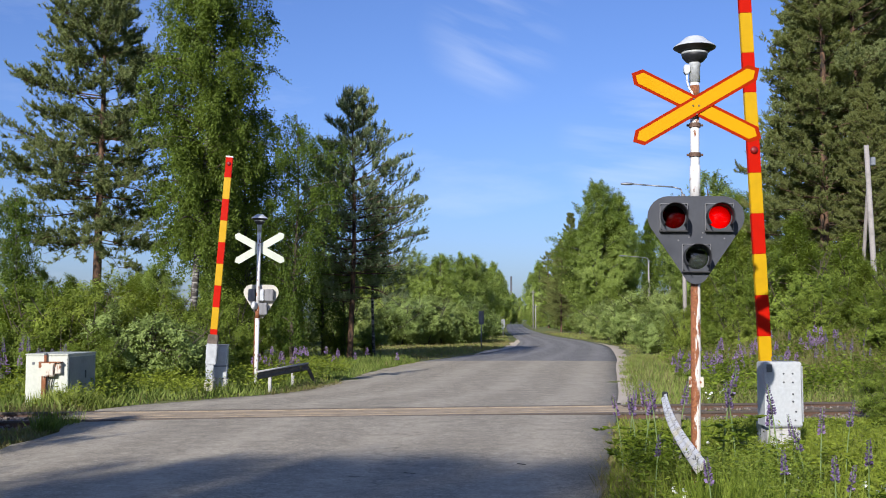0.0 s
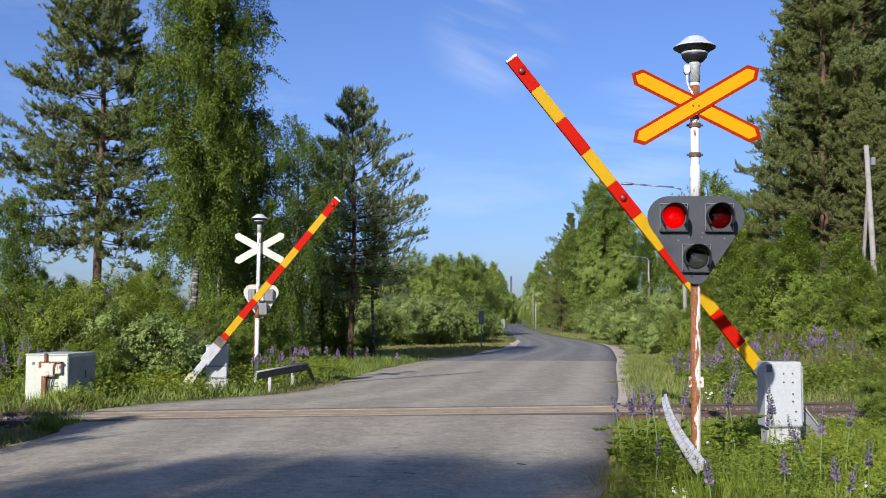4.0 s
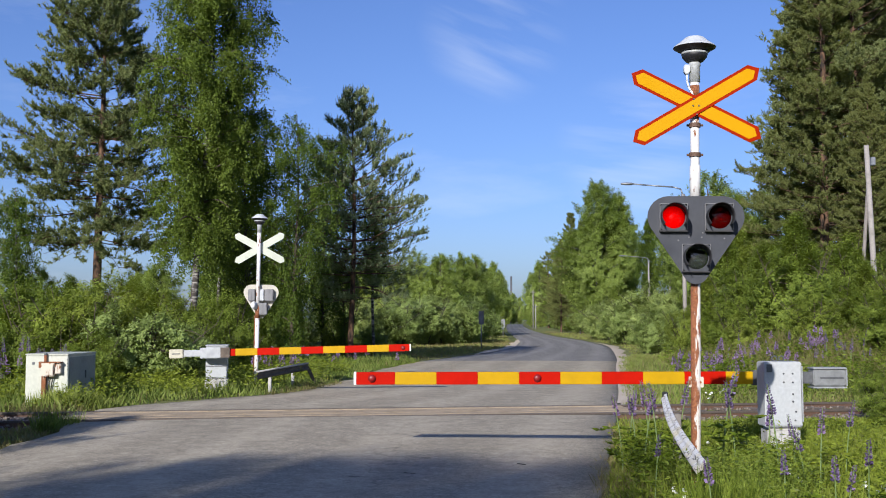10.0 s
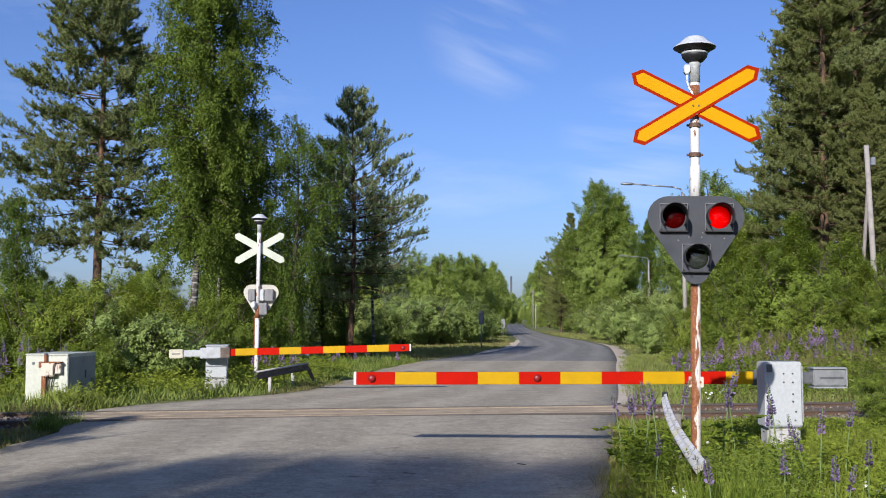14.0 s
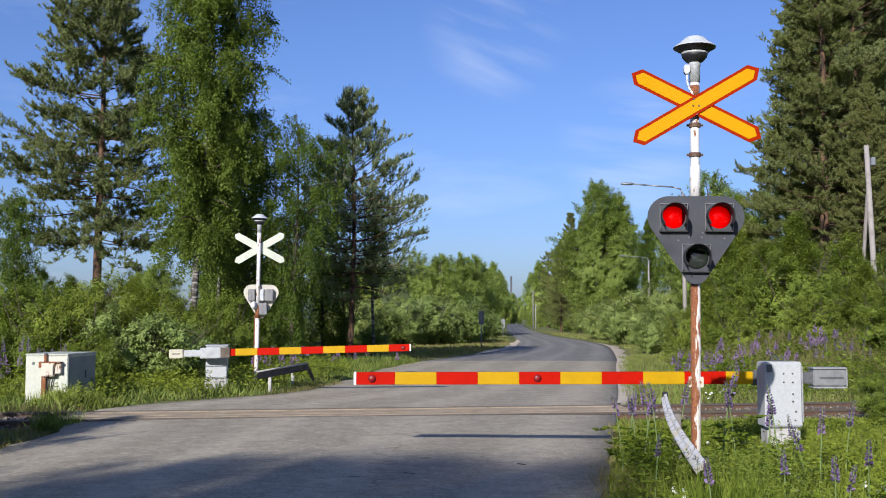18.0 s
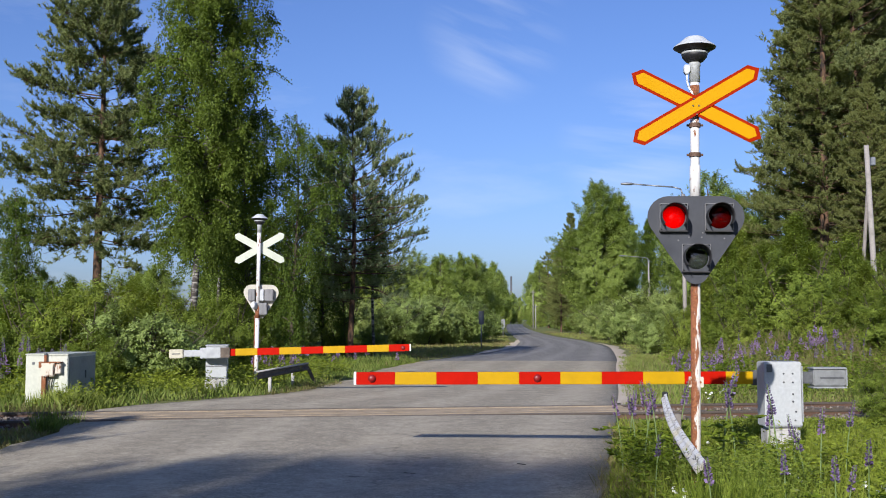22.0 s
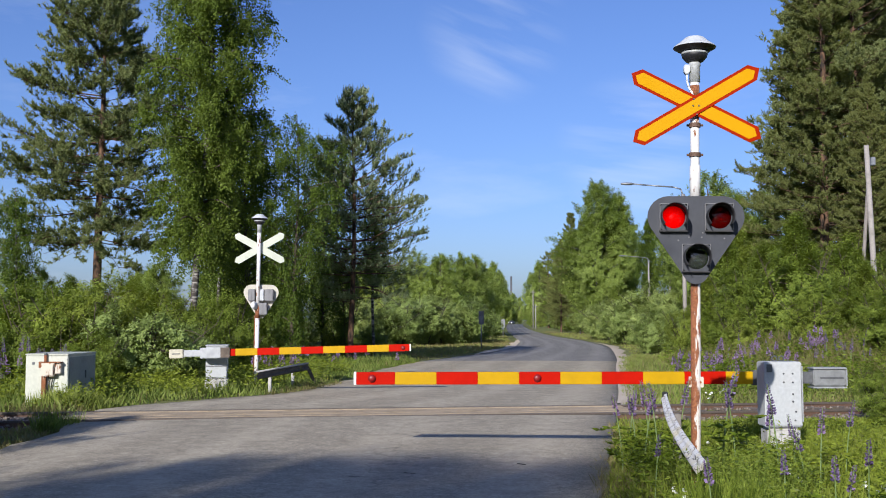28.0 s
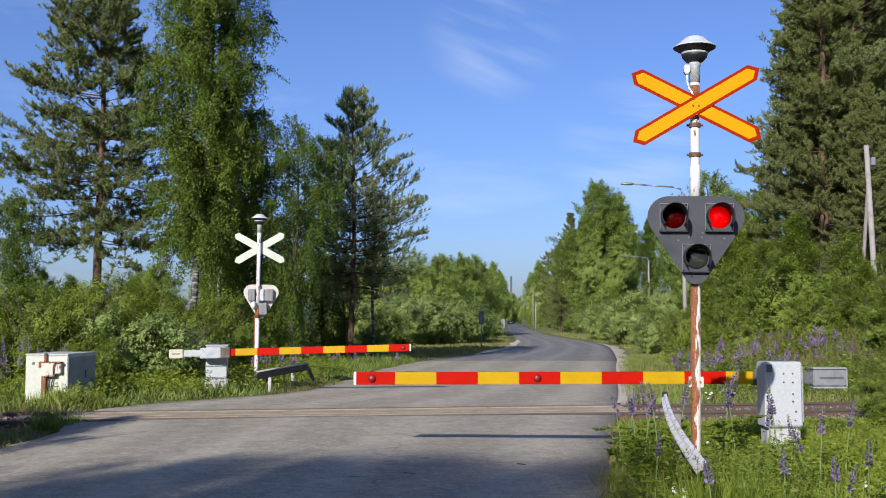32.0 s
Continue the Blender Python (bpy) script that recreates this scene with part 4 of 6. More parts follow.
def signal_lamp(board, x, z, y, lens, tint):
    """One lamp unit: square frame with a round opening, visor, lens."""
    bm = bmesh.new()
    n, half, r = 32, 0.126, 0.110
    ring, edge, ring2, edge2 = [], [], [], []
    for i in range(n):
        a = 2 * math.pi * (i + 0.5) / n
        c, s = math.cos(a), math.sin(a)
        k = half / max(abs(c), abs(s))
        ring.append(bm.verts.new((x + r * c, y - 0.05, z + r * s)))
        edge.append(bm.verts.new((x + k * c, y - 0.05, z + k * s)))
        ring2.append(bm.verts.new((x + r * c, y + 0.01, z + r * s)))
        edge2.append(bm.verts.new((x + k * c, y + 0.01, z + k * s)))
    for i in range(n):
        j = (i + 1) % n
        bm.faces.new((ring[i], ring[j], edge[j], edge[i]))
        bm.faces.new((edge[i], edge[j], edge2[j], edge2[i]))
        bm.faces.new((ring2[i], ring2[j], ring[j], ring[i]))
        bm.faces.new((edge2[i], edge2[j], ring2[j], ring2[i]))
    bmesh.ops.recalc_face_normals(bm, faces=bm.faces)
    frame_ob = part("lamp_frame", bm, M["board"], board, "square dark grey lamp frame")
    # paler strips imitate light caught on the frame's bevel
    rim = bmesh.new()
    for x0, x1, z0, z1 in ((-half, half, half, half + 0.005), (-half - 0.005, -half, -half, half + 0.005), (half, half + 0.005, -half, half + 0.005)):
        box(x + x0, x + x1, y - 0.056, y + 0.004, z + z0, z + z1, bm=rim)
    part("frame_edge", rim, M["housing"], frame_ob, "pale strip for the lit edge of the frame")
    # black strip imitates the shade under the frame
    part("drip_edge", box(x - half - 0.005, x + half + 0.005, y - 0.058, y + 0.004, z - half - 0.014, z - half, 0.002), M["black"], frame_ob, "black strip for the shaded underside of the frame")
    bm = bmesh.new()
    steps = 22
    inner, outer = [], []
    for i in range(steps + 1):
        a = radians(-38 + 256 * i / steps)
        reach = 0.15 + 0.03 * max(0.0, math.sin(a)) + 0.05 * (math.exp(-(i / 2.2) ** 2) + math.exp(-((steps - i) / 2.2) ** 2))
        for lst, rr in ((inner, 0.119), (outer, 0.125)):
            lst.append((bm.verts.new((x + rr * math.cos(a), y - 0.045, z + rr * math.sin(a))), bm.verts.new((x + rr * math.cos(a), y - 0.05 - reach, z + rr * math.sin(a)))))
    for i in range(steps):
        bm.faces.new((inner[i][0], inner[i + 1][0], inner[i + 1][1], inner[i][1]))
        bm.faces.new((outer[i][0], outer[i + 1][0], outer[i + 1][1], outer[i][1]))
        bm.faces.new((inner[i][1], inner[i + 1][1], outer[i + 1][1], outer[i][1]))
    bmesh.ops.recalc_face_normals(bm, faces=bm.faces)
    part("visor", bm, M["black"], frame_ob, "black visor", True)
    part("lens", lathe([(0.1095, 0.0), (0.1095, 0.004), (0.090, 0.016), (0.057, 0.026), (0.02, 0.03), (0.003, 0.031)], 32, m=pose(x, y - 0.025, z, 90)), M[lens], frame_ob, tint, True)
    return frame_ob


def holed(outline, holes, r, y0, y1):
    """A plate in the xz plane with round holes cut through it."""
    bm = bmesh.new()
    loops = [outline] + [[(cx + r * math.cos(2 * math.pi * i / 28), cz + r * math.sin(2 * math.pi * i / 28)) for i in range(28)] for cx, cz in holes]
    edges = []
    for loop in loops:
        vs = [bm.verts.new((x, y0, z)) for x, z in loop]
        edges += [bm.edges.new((a, b)) for a, b in zip(vs, vs[1:] + vs[:1])]
    bmesh.ops.triangle_fill(bm, edges=edges, use_beauty=True, use_dissolve=False)
    ext = bmesh.ops.extrude_face_region(bm, geom=list(bm.faces))
    for v in ext["geom"]:
        if isinstance(v, bmesh.types.BMVert):
            v.co.y = y1
    bmesh.ops.recalc_face_normals(bm, faces=bm.faces)
    return bm


def near_signal():
    """Warning signal of the approach: mast, crossed arms, board with three lamps."""
    top = empty("crossing_signal", pose(2.235, 9.1, 0.117, 0, 0.75, -7), "white and rusty signal mast with crossed arms and three lamps", "railway signal", "signals of the crossing")
    top.scale = (0.93, 0.93, 0.93)
    part("lower_pole", rod((0, 0, -0.5), (0, 0, 2.05), 0.046, n=20), M["rusty_pole"], top, "heavily rusted lower pole", True)
    part("upper_pole", rod((0, 0, 2.05), (0, 0, 4.12), 0.0435, n=20), M["white_pole"], top, "white painted upper pole", True)
    for z in (3.56, 3.27):
        part("clamp", lathe([(0.046, z - 0.02), (0.056, z - 0.02), (0.056, z + 0.02), (0.046, z + 0.02)], 20), M["rail"], top, "dark rusty clamp")
        for s in (-1, 1):
            part("clamp_bolt", rod((s * 0.05, 0, z), (s * 0.078, 0, z), 0.012, n=8), M["rail"], top)
    bracket = part("bracket", box(-0.066, 0.072, -0.02, 0.02, 1.03, 1.13, 0.004), M["rust_light"], top, "stained white bracket plate")
    part("clamp_bolt", rod((0.04, -0.03, 1.08), (0.04, -0.02, 1.08), 0.012, n=8), M["rust"], bracket)
    crossbuck(top, 3.739, -0.075, True)
    part("back_stay", box(-0.02, 0.02, -0.07, 0.0, 3.66, 3.84), M["rust"], top)
    part("cable_box", plate([(-0.108, 4.135), (-0.094, 4.15), (-0.056, 4.15), (-0.046, 4.135), (-0.046, 4.085), (-0.066, 4.055), (-0.09, 4.055), (-0.108, 4.085)], -0.055, 0.01, 0.006), M["hood"], top, "pale cable box")
    bm = bmesh.new()
    pts = [(-0.078, -0.03, 4.06), (-0.076, -0.035, 3.99), (-0.062, -0.04, 3.93), (-0.040, -0.045, 3.89), (-0.02, -0.045, 3.85)]
    for a, b in zip(pts, pts[1:]):
        rod(a, b, 0.01, n=8, bm=bm)
    part("cable", bm, M["white"], top, smooth=True)
    part("sleeve", lathe([(0.045, 3.165), (0.051, 3.160), (0.051, 2.80), (0.045, 2.80)], 20), M["white_pole"], top, "wider white sleeve", True)
    part("collar", lathe([(0.045, 3.95), (0.0465, 3.95), (0.0465, 3.84), (0.045, 3.84)], 18), M["rust"], top, "rusty collar", True)
    bell(top, 4.435)
    cx, y = 0.0, -0.09
    board = part("signal_board", holed(heart(cx - 0.006, 2.437, 0.455, 0.42, -0.425, 0.20, 0.12), [(-0.217, 2.65), (0.209, 2.65), (-0.006, 2.262)], 0.112, y - 0.004, y + 0.004), M["board"], top, "dark grey heart-shaped board")
    lamps = ((-0.217, 2.65, "lens_red", "red lens"), (0.209, 2.65, "lens_red", "red lens"), (-0.006, 2.262, "lens_clear", "unlit clear lens"))
    for x, z, lens, tint in lamps:
        signal_lamp(board, x, z, y, lens, tint)
    for x, z in ((-0.07, 2.46), (0.05, 2.46), (-0.17, 2.43), (0.26, 2.45), (0.06, 2.5), (-0.06, 2.5)):
        part("rivet", lathe([(0.008, 0), (0.007, 0.003), (0.003, 0.005)], 8, m=pose(x, y - 0.004, z, 90)), M["housing"], board)
    # lamp house behind the openings, with bulbs and an added sliding shutter
    house = part("lamp_house", box(-0.40, 0.40, y + 0.075, y + 0.085, 2.52, 2.78), M["black"], top, "black lamp house")
    for z0, z1 in ((2.515, 2.520), (2.780, 2.785)):
        part("house_wall", box(-0.40, 0.40, y + 0.006, y + 0.085, z0, z1), M["black"], house)
    for sx in (-0.217, 0.209):
        part("bulb", lathe([(0.124, 0), (0.119, 0.008), (0.06, 0.014), (0.01, 0.016)], 32, m=pose(sx, y + 0.072, 2.65, 90)), M["bulb"], house, "glowing signal bulb", True)
    part("reflector", lathe([(0.1, 0), (0.1, 0.006), (0.05, -0.012), (0.01, -0.016)], 32, m=pose(-0.006, y + 0.02, 2.262, 90)), M["reflector"], board, "grey reflector", True)
    # added unseen plate: hides one of the two always-lit bulbs at a time
    shutter = part("shutter", box(-0.126, 0.126, -0.004, 0.004, -0.124, 0.124), M["shutter"], top, "dark plate added to make the lamps blink")
    return shutter, y + 0.035


def far_signal():
    """The opposite signal, seen from behind."""
    top = empty("crossing_signal", pose(-4.50, 24.6, 0, 0, 0.6, 0), "white signal mast across the rails seen from behind", "railway signal", "signals of the crossing")
    part("lower_pole", rod((0, 0, -0.2), (0, 0, 1.75), 0.05, n=18), M["white_pole"], top, smooth=True)
    part("upper_pole", rod((0, 0, 1.75), (0, 0, 3.93), 0.046, n=18), M["white_pole"], top, smooth=True)
    part("rusty_sleeve", rod((0, 0, 1.72), (0, 0, 2.0), 0.056, n=18), M["rust"], top, "rusty sleeve", True)
    crossbuck(top, 3.42, 0.075, False)
    bell(top, 4.24)
    part("signal_board", plate(heart(0.06, 2.13, 0.425, 0.40, -0.42, 0.19, 0.11), 0.09, 0.10), M["board_back"], top, "cream back of the signal board")
    for x, z, w, paint in ((-0.15, 2.29, 0.085, "housing"), (0.10, 2.29, 0.05, "pedestal"), (0.27, 2.29, 0.105, "housing"), (0.13, 1.96, 0.10, "housing")):
        house = part("lamp_house", box(x - w, x + w, -0.05, 0.088, z - 0.16, z + 0.13, 0.015), M[paint], top, "dark grey lamp housing" if paint == "housing" else "pale grey cable box")
        if w > 0.08:
            part("cooling_rib", box(x - 0.008, x + 0.008, -0.062, -0.051, z - 0.14, z + 0.11, 0.003), M["housing"], house)
    part("horn", lathe([(0.03, 0), (0.04, 0.05), (0.095, 0.12), (0.10, 0.125)], 18, m=pose(-0.14, -0.02, 2.0, 80, 0, 40)), M["white"], top, "small white horn", True)
    part("earth_cable", rod((-0.062, 0.02, 0.3), (-0.066, 0.02, 1.8), 0.012, n=8), M["rust"], top, "thin rusty cable pipe", True)


def guard_rail(name, label, p0, p1, dip, material, posts, curve=0.0, tilt=0.0, deep=1.0, taper=0.0, ridge=1.0, cap=False):
    """A W-profile guard rail from p0 to p1 (upper edge), its end bent down by dip."""
    p0, p1 = Vector(p0), Vector(p1)
    top = empty(name, pose(p0.x, p0.y, 0), label, "guard rail")
    way = p1 - p0
    side = Vector((way.y, -way.x, 0)).normalized()
    prof = [(0.0, 0.0), (0.025, -0.03), (0.028, -0.085), (0.008, -0.13), (0.008, -0.17), (0.028, -0.215), (0.025, -0.27), (0.0, -0.30)]
    bm, n = bmesh.new(), 18
    rows = []
    for i in range(n + 1):
        t = i / n
        c = way * t + side * curve * math.sin(math.pi * t)
        z = p0.z + way.z * t
        if dip and t > 0.84:
            z -= dip * (t - 0.84) / 0.16
        rows.append([])
        for back in (0.0, 0.004):
            for o, h in [(a * ridge, b * deep * (1 - taper * t)) for a, b in prof]:
                q = c + side * (o - back)
                rows[-1].append(bm.verts.new((q.x + side.x * tilt * h, q.y + side.y * tilt * h, z + h)))
    k = len(prof)
    for a, b in zip(rows, rows[1:]):
        for i in range(k - 1):
            bm.faces.new((a[i], a[i + 1], b[i + 1], b[i]))
            bm.faces.new((a[k + i + 1], a[k + i], b[k + i], b[k + i + 1]))
        bm.faces.new((a[0], b[0], b[k], a[k]))
        bm.faces.new((a[k - 1], a[2 * k - 1], b[2 * k - 1], b[k - 1]))
    bmesh.ops.recalc_face_normals(bm, faces=bm.faces)
    part("beam", bm, M[material], top, smooth=True)
    if taper < 0:
        part("end_bracket", box(-0.045, 0.015, -0.03, 0.03, p0.z - 0.06, p0.z + 0.02, 0.008), M["black"], top, "dark steel bracket")
    # pale bars added as the sunlit top of the beam
    if cap:
        e = p0 + way * 0.84
        bar = bmesh.new()
        for s in (0.0, 0.03):
            rod((side.x * s, side.y * s, p0.z + 0.01), (e.x - p0.x + side.x * s, e.y - p0.y + side.y * s, e.z + 0.01), 0.018, n=8, bm=bar)
        part("top_edge", bar, M["concrete"], top, "pale strip for the lit upper edge", True)
    for t in posts:
        c = way * t + side * (curve * math.sin(math.pi * t) - 0.06)
        part("post", box(c.x - 0.035, c.x + 0.035, c.y - 0.05, c.y + 0.05, -0.2, p0.z + way.z * t - 0.05, 0.008), M["concrete" if cap else "guard_wood"], top, "grey post")
    return top


def cabinet():
    top = empty("relay_cabinet", pose(-7.74, 20.75, 0, 0, 0, -2), "cream-painted steel relay cabinet beside the track with a rusty pipe", "cabinet")
    body = part("body", box(-0.42, 0.42, -0.72, 0.72, 0.05, 0.985, 0.012), M["cabinet"], top)
    part("roof", box(-0.435, 0.435, -0.735, 0.735, 0.985, 1.01, 0.008), M["cabinet"], top)
    part("plinth", box(-0.40, 0.40, -0.70, 0.70, -0.15, 0.05), M["concrete"], top)
    # grey of this door carries the shade of the right side
    part("side_door", box(0.421, 0.432, -0.66, 0.66, 0.10, 0.94, 0.004), M["cabinet_shade"], body, "side door with its shade put into the grey")
    part("door_handle", box(0.433, 0.45, 0.12, 0.16, 0.5, 0.66, 0.004), M["steel_dark"], body)
    pipe = part("pipe", rod((-0.01, -0.76, -0.1), (-0.01, -0.76, 0.99), 0.028, n=12), M["rust"], top, "rusty upright pipe", True)
    part("pipe_cap", rod((-0.01, -0.76, 0.985), (-0.01, -0.76, 1.02), 0.032, n=12), M["steel_dark"], pipe, "dark pipe cap")
    part("rust_streak", box(-0.10, -0.03, -0.7235, -0.7205, 0.12, 0.74), M["rust_mid"], body, "brown rust run below the box")
    jb = part("junction_box", box(-0.06, 0.20, -0.86, -0.725, 0.58, 0.84, 0.01), M["rust_light"], top, "stained cream junction box")
    part("lid", box(0.03, 0.19, -0.878, -0.861, 0.60, 0.81, 0.006), M["rust_light"], jb, "pale lid with a rusty rim")
    part("side_box", box(0.205, 0.32, -0.82, -0.725, 0.63, 0.85, 0.008), M["rust_light"], jb, "narrow cream side box")
    part("top_flange", box(-0.10, 0.33, -0.868, -0.73, 0.841, 0.86), M["rust"], jb, "rusty upper flange")
    part("bracket", box(-0.13, -0.05, -0.80, -0.72, 0.74, 0.86, 0.006), M["rust"], jb, "rusty clamp round the pipe")
    part("cable", rod((0.06, -0.77, 0.6), (0.02, -0.74, 0.1), 0.014, n=8), M["black"], top, "black cable", True)
    part("cable", rod((0.15, -0.77, 0.6), (0.07, -0.74, 0.1), 0.012, n=8), M["black"], top, "black cable", True)
    part("vent", box(-0.29, -0.24, -0.735, -0.721, 0.80, 0.85, 0.004), M["steel_dark"], body, "small dark vent")


def street_lamp(x, y, h, arm, label, first=None):
    if first is not None:
        return copy_thing(first, pose(x, y, 0))
    top = empty("street_lamp", pose(x, y, 0), label, "street lamp", "street lamps along the road")
    part("pole", rod((0, 0, -0.2), (0, 0, h - 0.3), 0.11, 0.075, 14), M["old_pole"], top, "grey timber pole", True)
    bm = bmesh.new()
    pts = [(0, 0, h - 0.35), (-0.1, 0, h - 0.05), (-0.45, 0, h + 0.05), (-arm * 0.6, 0, h + 0.14), (-arm + 0.5, 0, h + 0.2)]
    for a, b in zip(pts, pts[1:]):
        rod(a, b, 0.035, n=8, bm=bm)
    part("arm", bm, M["lamp_metal"], top, "curved metal arm", True)
    part("collar", lathe([(0.09, h - 0.42), (0.1, h - 0.42), (0.1, h - 0.3), (0.05, h - 0.26)], 14), M["lamp_metal"], top)
    head = lathe([(0.04, -0.3), (0.09, -0.25), (0.125, 0.0), (0.11, 0.22), (0.04, 0.3)], 16)
    bmesh.ops.transform(head, matrix=Matrix.Translation((-arm + 0.25, 0, h + 0.2)) @ pose(0, 0, 0, 0, 90, 0) @ Matrix.Diagonal((0.55, 1, 1, 1)), verts=head.verts)
    part("lamp_head", head, M["lamp_metal"], top, "grey lamp head", True)
    return top


def telegraph_pole():
    top = empty("telegraph_pole", pose(17.85, 42, 0), "grey weathered timber telegraph pole with a leaning brace", "utility pole")
    part("pole", rod((0.10, 0, -0.3), (-0.19, 0, 8.95), 0.13, 0.10, 12), M["old_pole"], top, smooth=True)
    part("brace", rod((-0.80, 0.1, -0.3), (-0.13, 0.1, 7.2), 0.085, 0.07, 10), M["guard_wood"], top, "leaning timber brace", True)
    part("box", box(-0.03, 0.14, -0.1, 0.1, 8.1, 8.45, 0.02), M["lamp_metal"], top)


def road_sign(x, y, h, w, tall, label, paint):
    top = empty("road_sign", pose(x, y, 0), label, "road sign")
    part("post", rod((0, 0, -0.2), (0, 0, h), 0.035, n=10), M["lamp_metal"], top, smooth=True)
    part("plate", box(-w / 2, w / 2, -0.05, -0.04, h - tall, h), M[paint], top, "grey back of a sign plate")


def chimney():
    top = empty("chimney", pose(34.9, 520, 0), "tall dark grey factory chimney above the far woods", "chimney")
    part("shaft", rod((0, 0, -0.5), (0, 0, 24.0), 0.6, 0.48, 16), M["steel_dark"], top, smooth=True)


def car():
    """A saloon far down the road; its nose points along -y."""
    top = empty("car", pose(60, 425, 0), "dark grey car with lit headlights far down the road", "car")
    side = [(-2.15, 0.30), (2.15, 0.30), (2.2, 0.62), (2.1, 0.92), (1.5, 0.98), (-0.7, 0.96), (-1.95, 0.84), (-2.2, 0.6)]
    across = pose(0, 0, 0, 0, 0, 90)
    body = plate(side, -0.86, 0.86, 0.06)
    bmesh.ops.transform(body, matrix=across, verts=body.verts)
    body = part("body", body, M["car_paint"], top)
    cabin = plate([(-0.95, 0.95), (1.75, 0.95), (1.2, 1.42), (-0.15, 1.44)], -0.72, 0.72, 0.05)
    bmesh.ops.transform(cabin, matrix=across, verts=cabin.verts)
    cabin = part("cabin", cabin, M["car_paint"], top)
    part("windscreen", plate([(-0.64, 1.0), (0.64, 1.0), (0.56, 1.36), (-0.56, 1.36)], -0.78, -0.74), M["car_glass"], cabin, "dark windscreen")
    for sx in (-1, 1):
        part("headlight", lathe([(0.11, 0), (0.1, 0.03), (0.02, 0.05)], 14, m=pose(sx * 0.62, -2.17, 0.66, 90)), M["headlight"], body, "lit headlight", True)
        part("side_window", box(sx * 0.725 - 0.005, sx * 0.725 + 0.005, -0.4, 1.1, 1.02, 1.34), M["car_glass"], cabin)
        for y in (-1.35, 1.35):
            part("wheel", lathe([(0.2, -0.1), (0.31, -0.1), (0.32, -0.05), (0.32, 0.05), (0.31, 0.1), (0.2, 0.1)], 20, m=pose(sx * 0.78, y, 0.31, 0, 90)), M["black"], top, "dark tyre", True)
    return top


def bark_piece(x, y, size, turn):
    """A dark flake of bark lying on the asphalt."""
    ob = put("bark_piece", plate([(-0.5, -0.04), (-0.2, -0.09), (0.25, -0.05), (0.5, 0.02), (0.1, 0.08), (-0.35, 0.05)], 0.0, 0.05, 0.01), M["bark_chip"])
    ob.matrix_basis = pose(x, y, 0.028, -90, 0, 0) @ pose(0, 0, 0, 0, turn, 0) @ Matrix.Scale(size * 1.5, 4)
    tagged(ob, "dark flake of bark lying on the asphalt", "debris", "flakes on the road")


for x, y, size, turn in ((-0.62, 15.4, 0.17, 8), (-0.36, 11.1, 0.10, 30), (-0.93, 10.85, 0.12, -12), (-2.75, 20.6, 0.2, 5), (-2.3, 20.9, 0.16, -8), (0.9, 11.8, 0.09, 50), (-0.2, 12.3, 0.08, 15)):
    bark_piece(x, y, size, turn)
NEAR_BOOM = near_barrier()
FAR_BOOM = far_barrier()
CAR = car()
BLINK_PLATE, BLINK_PLATE_Y = near_signal()
far_signal()
guard_rail("guard_rail", "worn white guard rail sloping down into the weeds", (2.66, 12.2, 0.80), (2.07, 8.05, 0.55), 0.0, "guard", (0.3,), 0.055, tilt=-0.8, deep=0.22, taper=-0.45, ridge=0.6)
guard_rail("guard_rail", "grey guard rail on short posts with its end bent down", (-4.12, 22.6, 0.52), (-3.32, 26.6, 0.58), 0.5, "guard_shaded", (0.24, 0.62), 0.0, deep=0.55, cap=True)
cabinet()
LAMP = street_lamp(11.17, 47, 7.8, 2.85, "grey street lamp with a curved arm over the road")
for lx, ly in ((20.25, 100), (25.9, 190), (28.8, 262)):
    street_lamp(lx, ly, 7.8, 2.85, "", LAMP)
telegraph_pole()
for px, py, ph in ((17.7, 200, 7.6), (17.3, 190, 4.6)):
    far_pole = empty("utility_pole", pose(px, py, 0), "grey timber pole beside the far road", "utility pole")
    part("pole", rod((0, 0, -0.2), (0, 0, ph), 0.11, 0.08, 10), M["old_pole"], far_pole, smooth=True)
    part("cross_bar", box(-0.5, 0.5, -0.05, 0.05, ph - 0.5, ph - 0.38, 0.01), M["guard_wood"], far_pole)
road_sign(5.9, 100, 1.75, 0.38, 0.85, "small grey road sign seen from behind", "steel_mid")
road_sign(2.25, 60, 2.2, 0.30, 0.78, "narrow dark sign seen from behind in the bushes", "steel_dark")
chimney()


# ---- trees and shrubs ----
BIRCH = set_down(hung_birch("birch_tree", "tall silver birch with hanging green foliage", 11, 15.8, 1.92, 0.25, 96, 24, 50, 0.080, (0.55, 0.0)), -8.28, 34.0)
PINE = set_down(scots_pine("pine_tree", "tall Scots pine with a reddish trunk and spreading limbs", 4, 18.2, 4.6, 0.30, 20, 6, 16, 9, 18, 0.165, 0.044, side=(-0.15, 0.0), droop=0.20, skip=0.16, thick=0.0125, fan=1.45), -16.75, 49.4)
set_down(scots_pine("pine_tree", "slim young Scots pine beside the road", 12, 10.7, 3.3, 0.24, 20, 6, 9, 8, 17, 0.105, 0.026, material="young_needle", side=(0.15, 0.0), taper=0.78, skip=0.05, thick=0.0105, candles=0.4), -3.7, 41.0)
BIRCH_B = set_down(hung_birch("birch_tree", "slender grey-green birch behind the pines", 23, 10.8, 1.9, 0.12, 60, 16, 30, 0.08, bark="twig"), -5.2, 35.6, 0, 0.83)
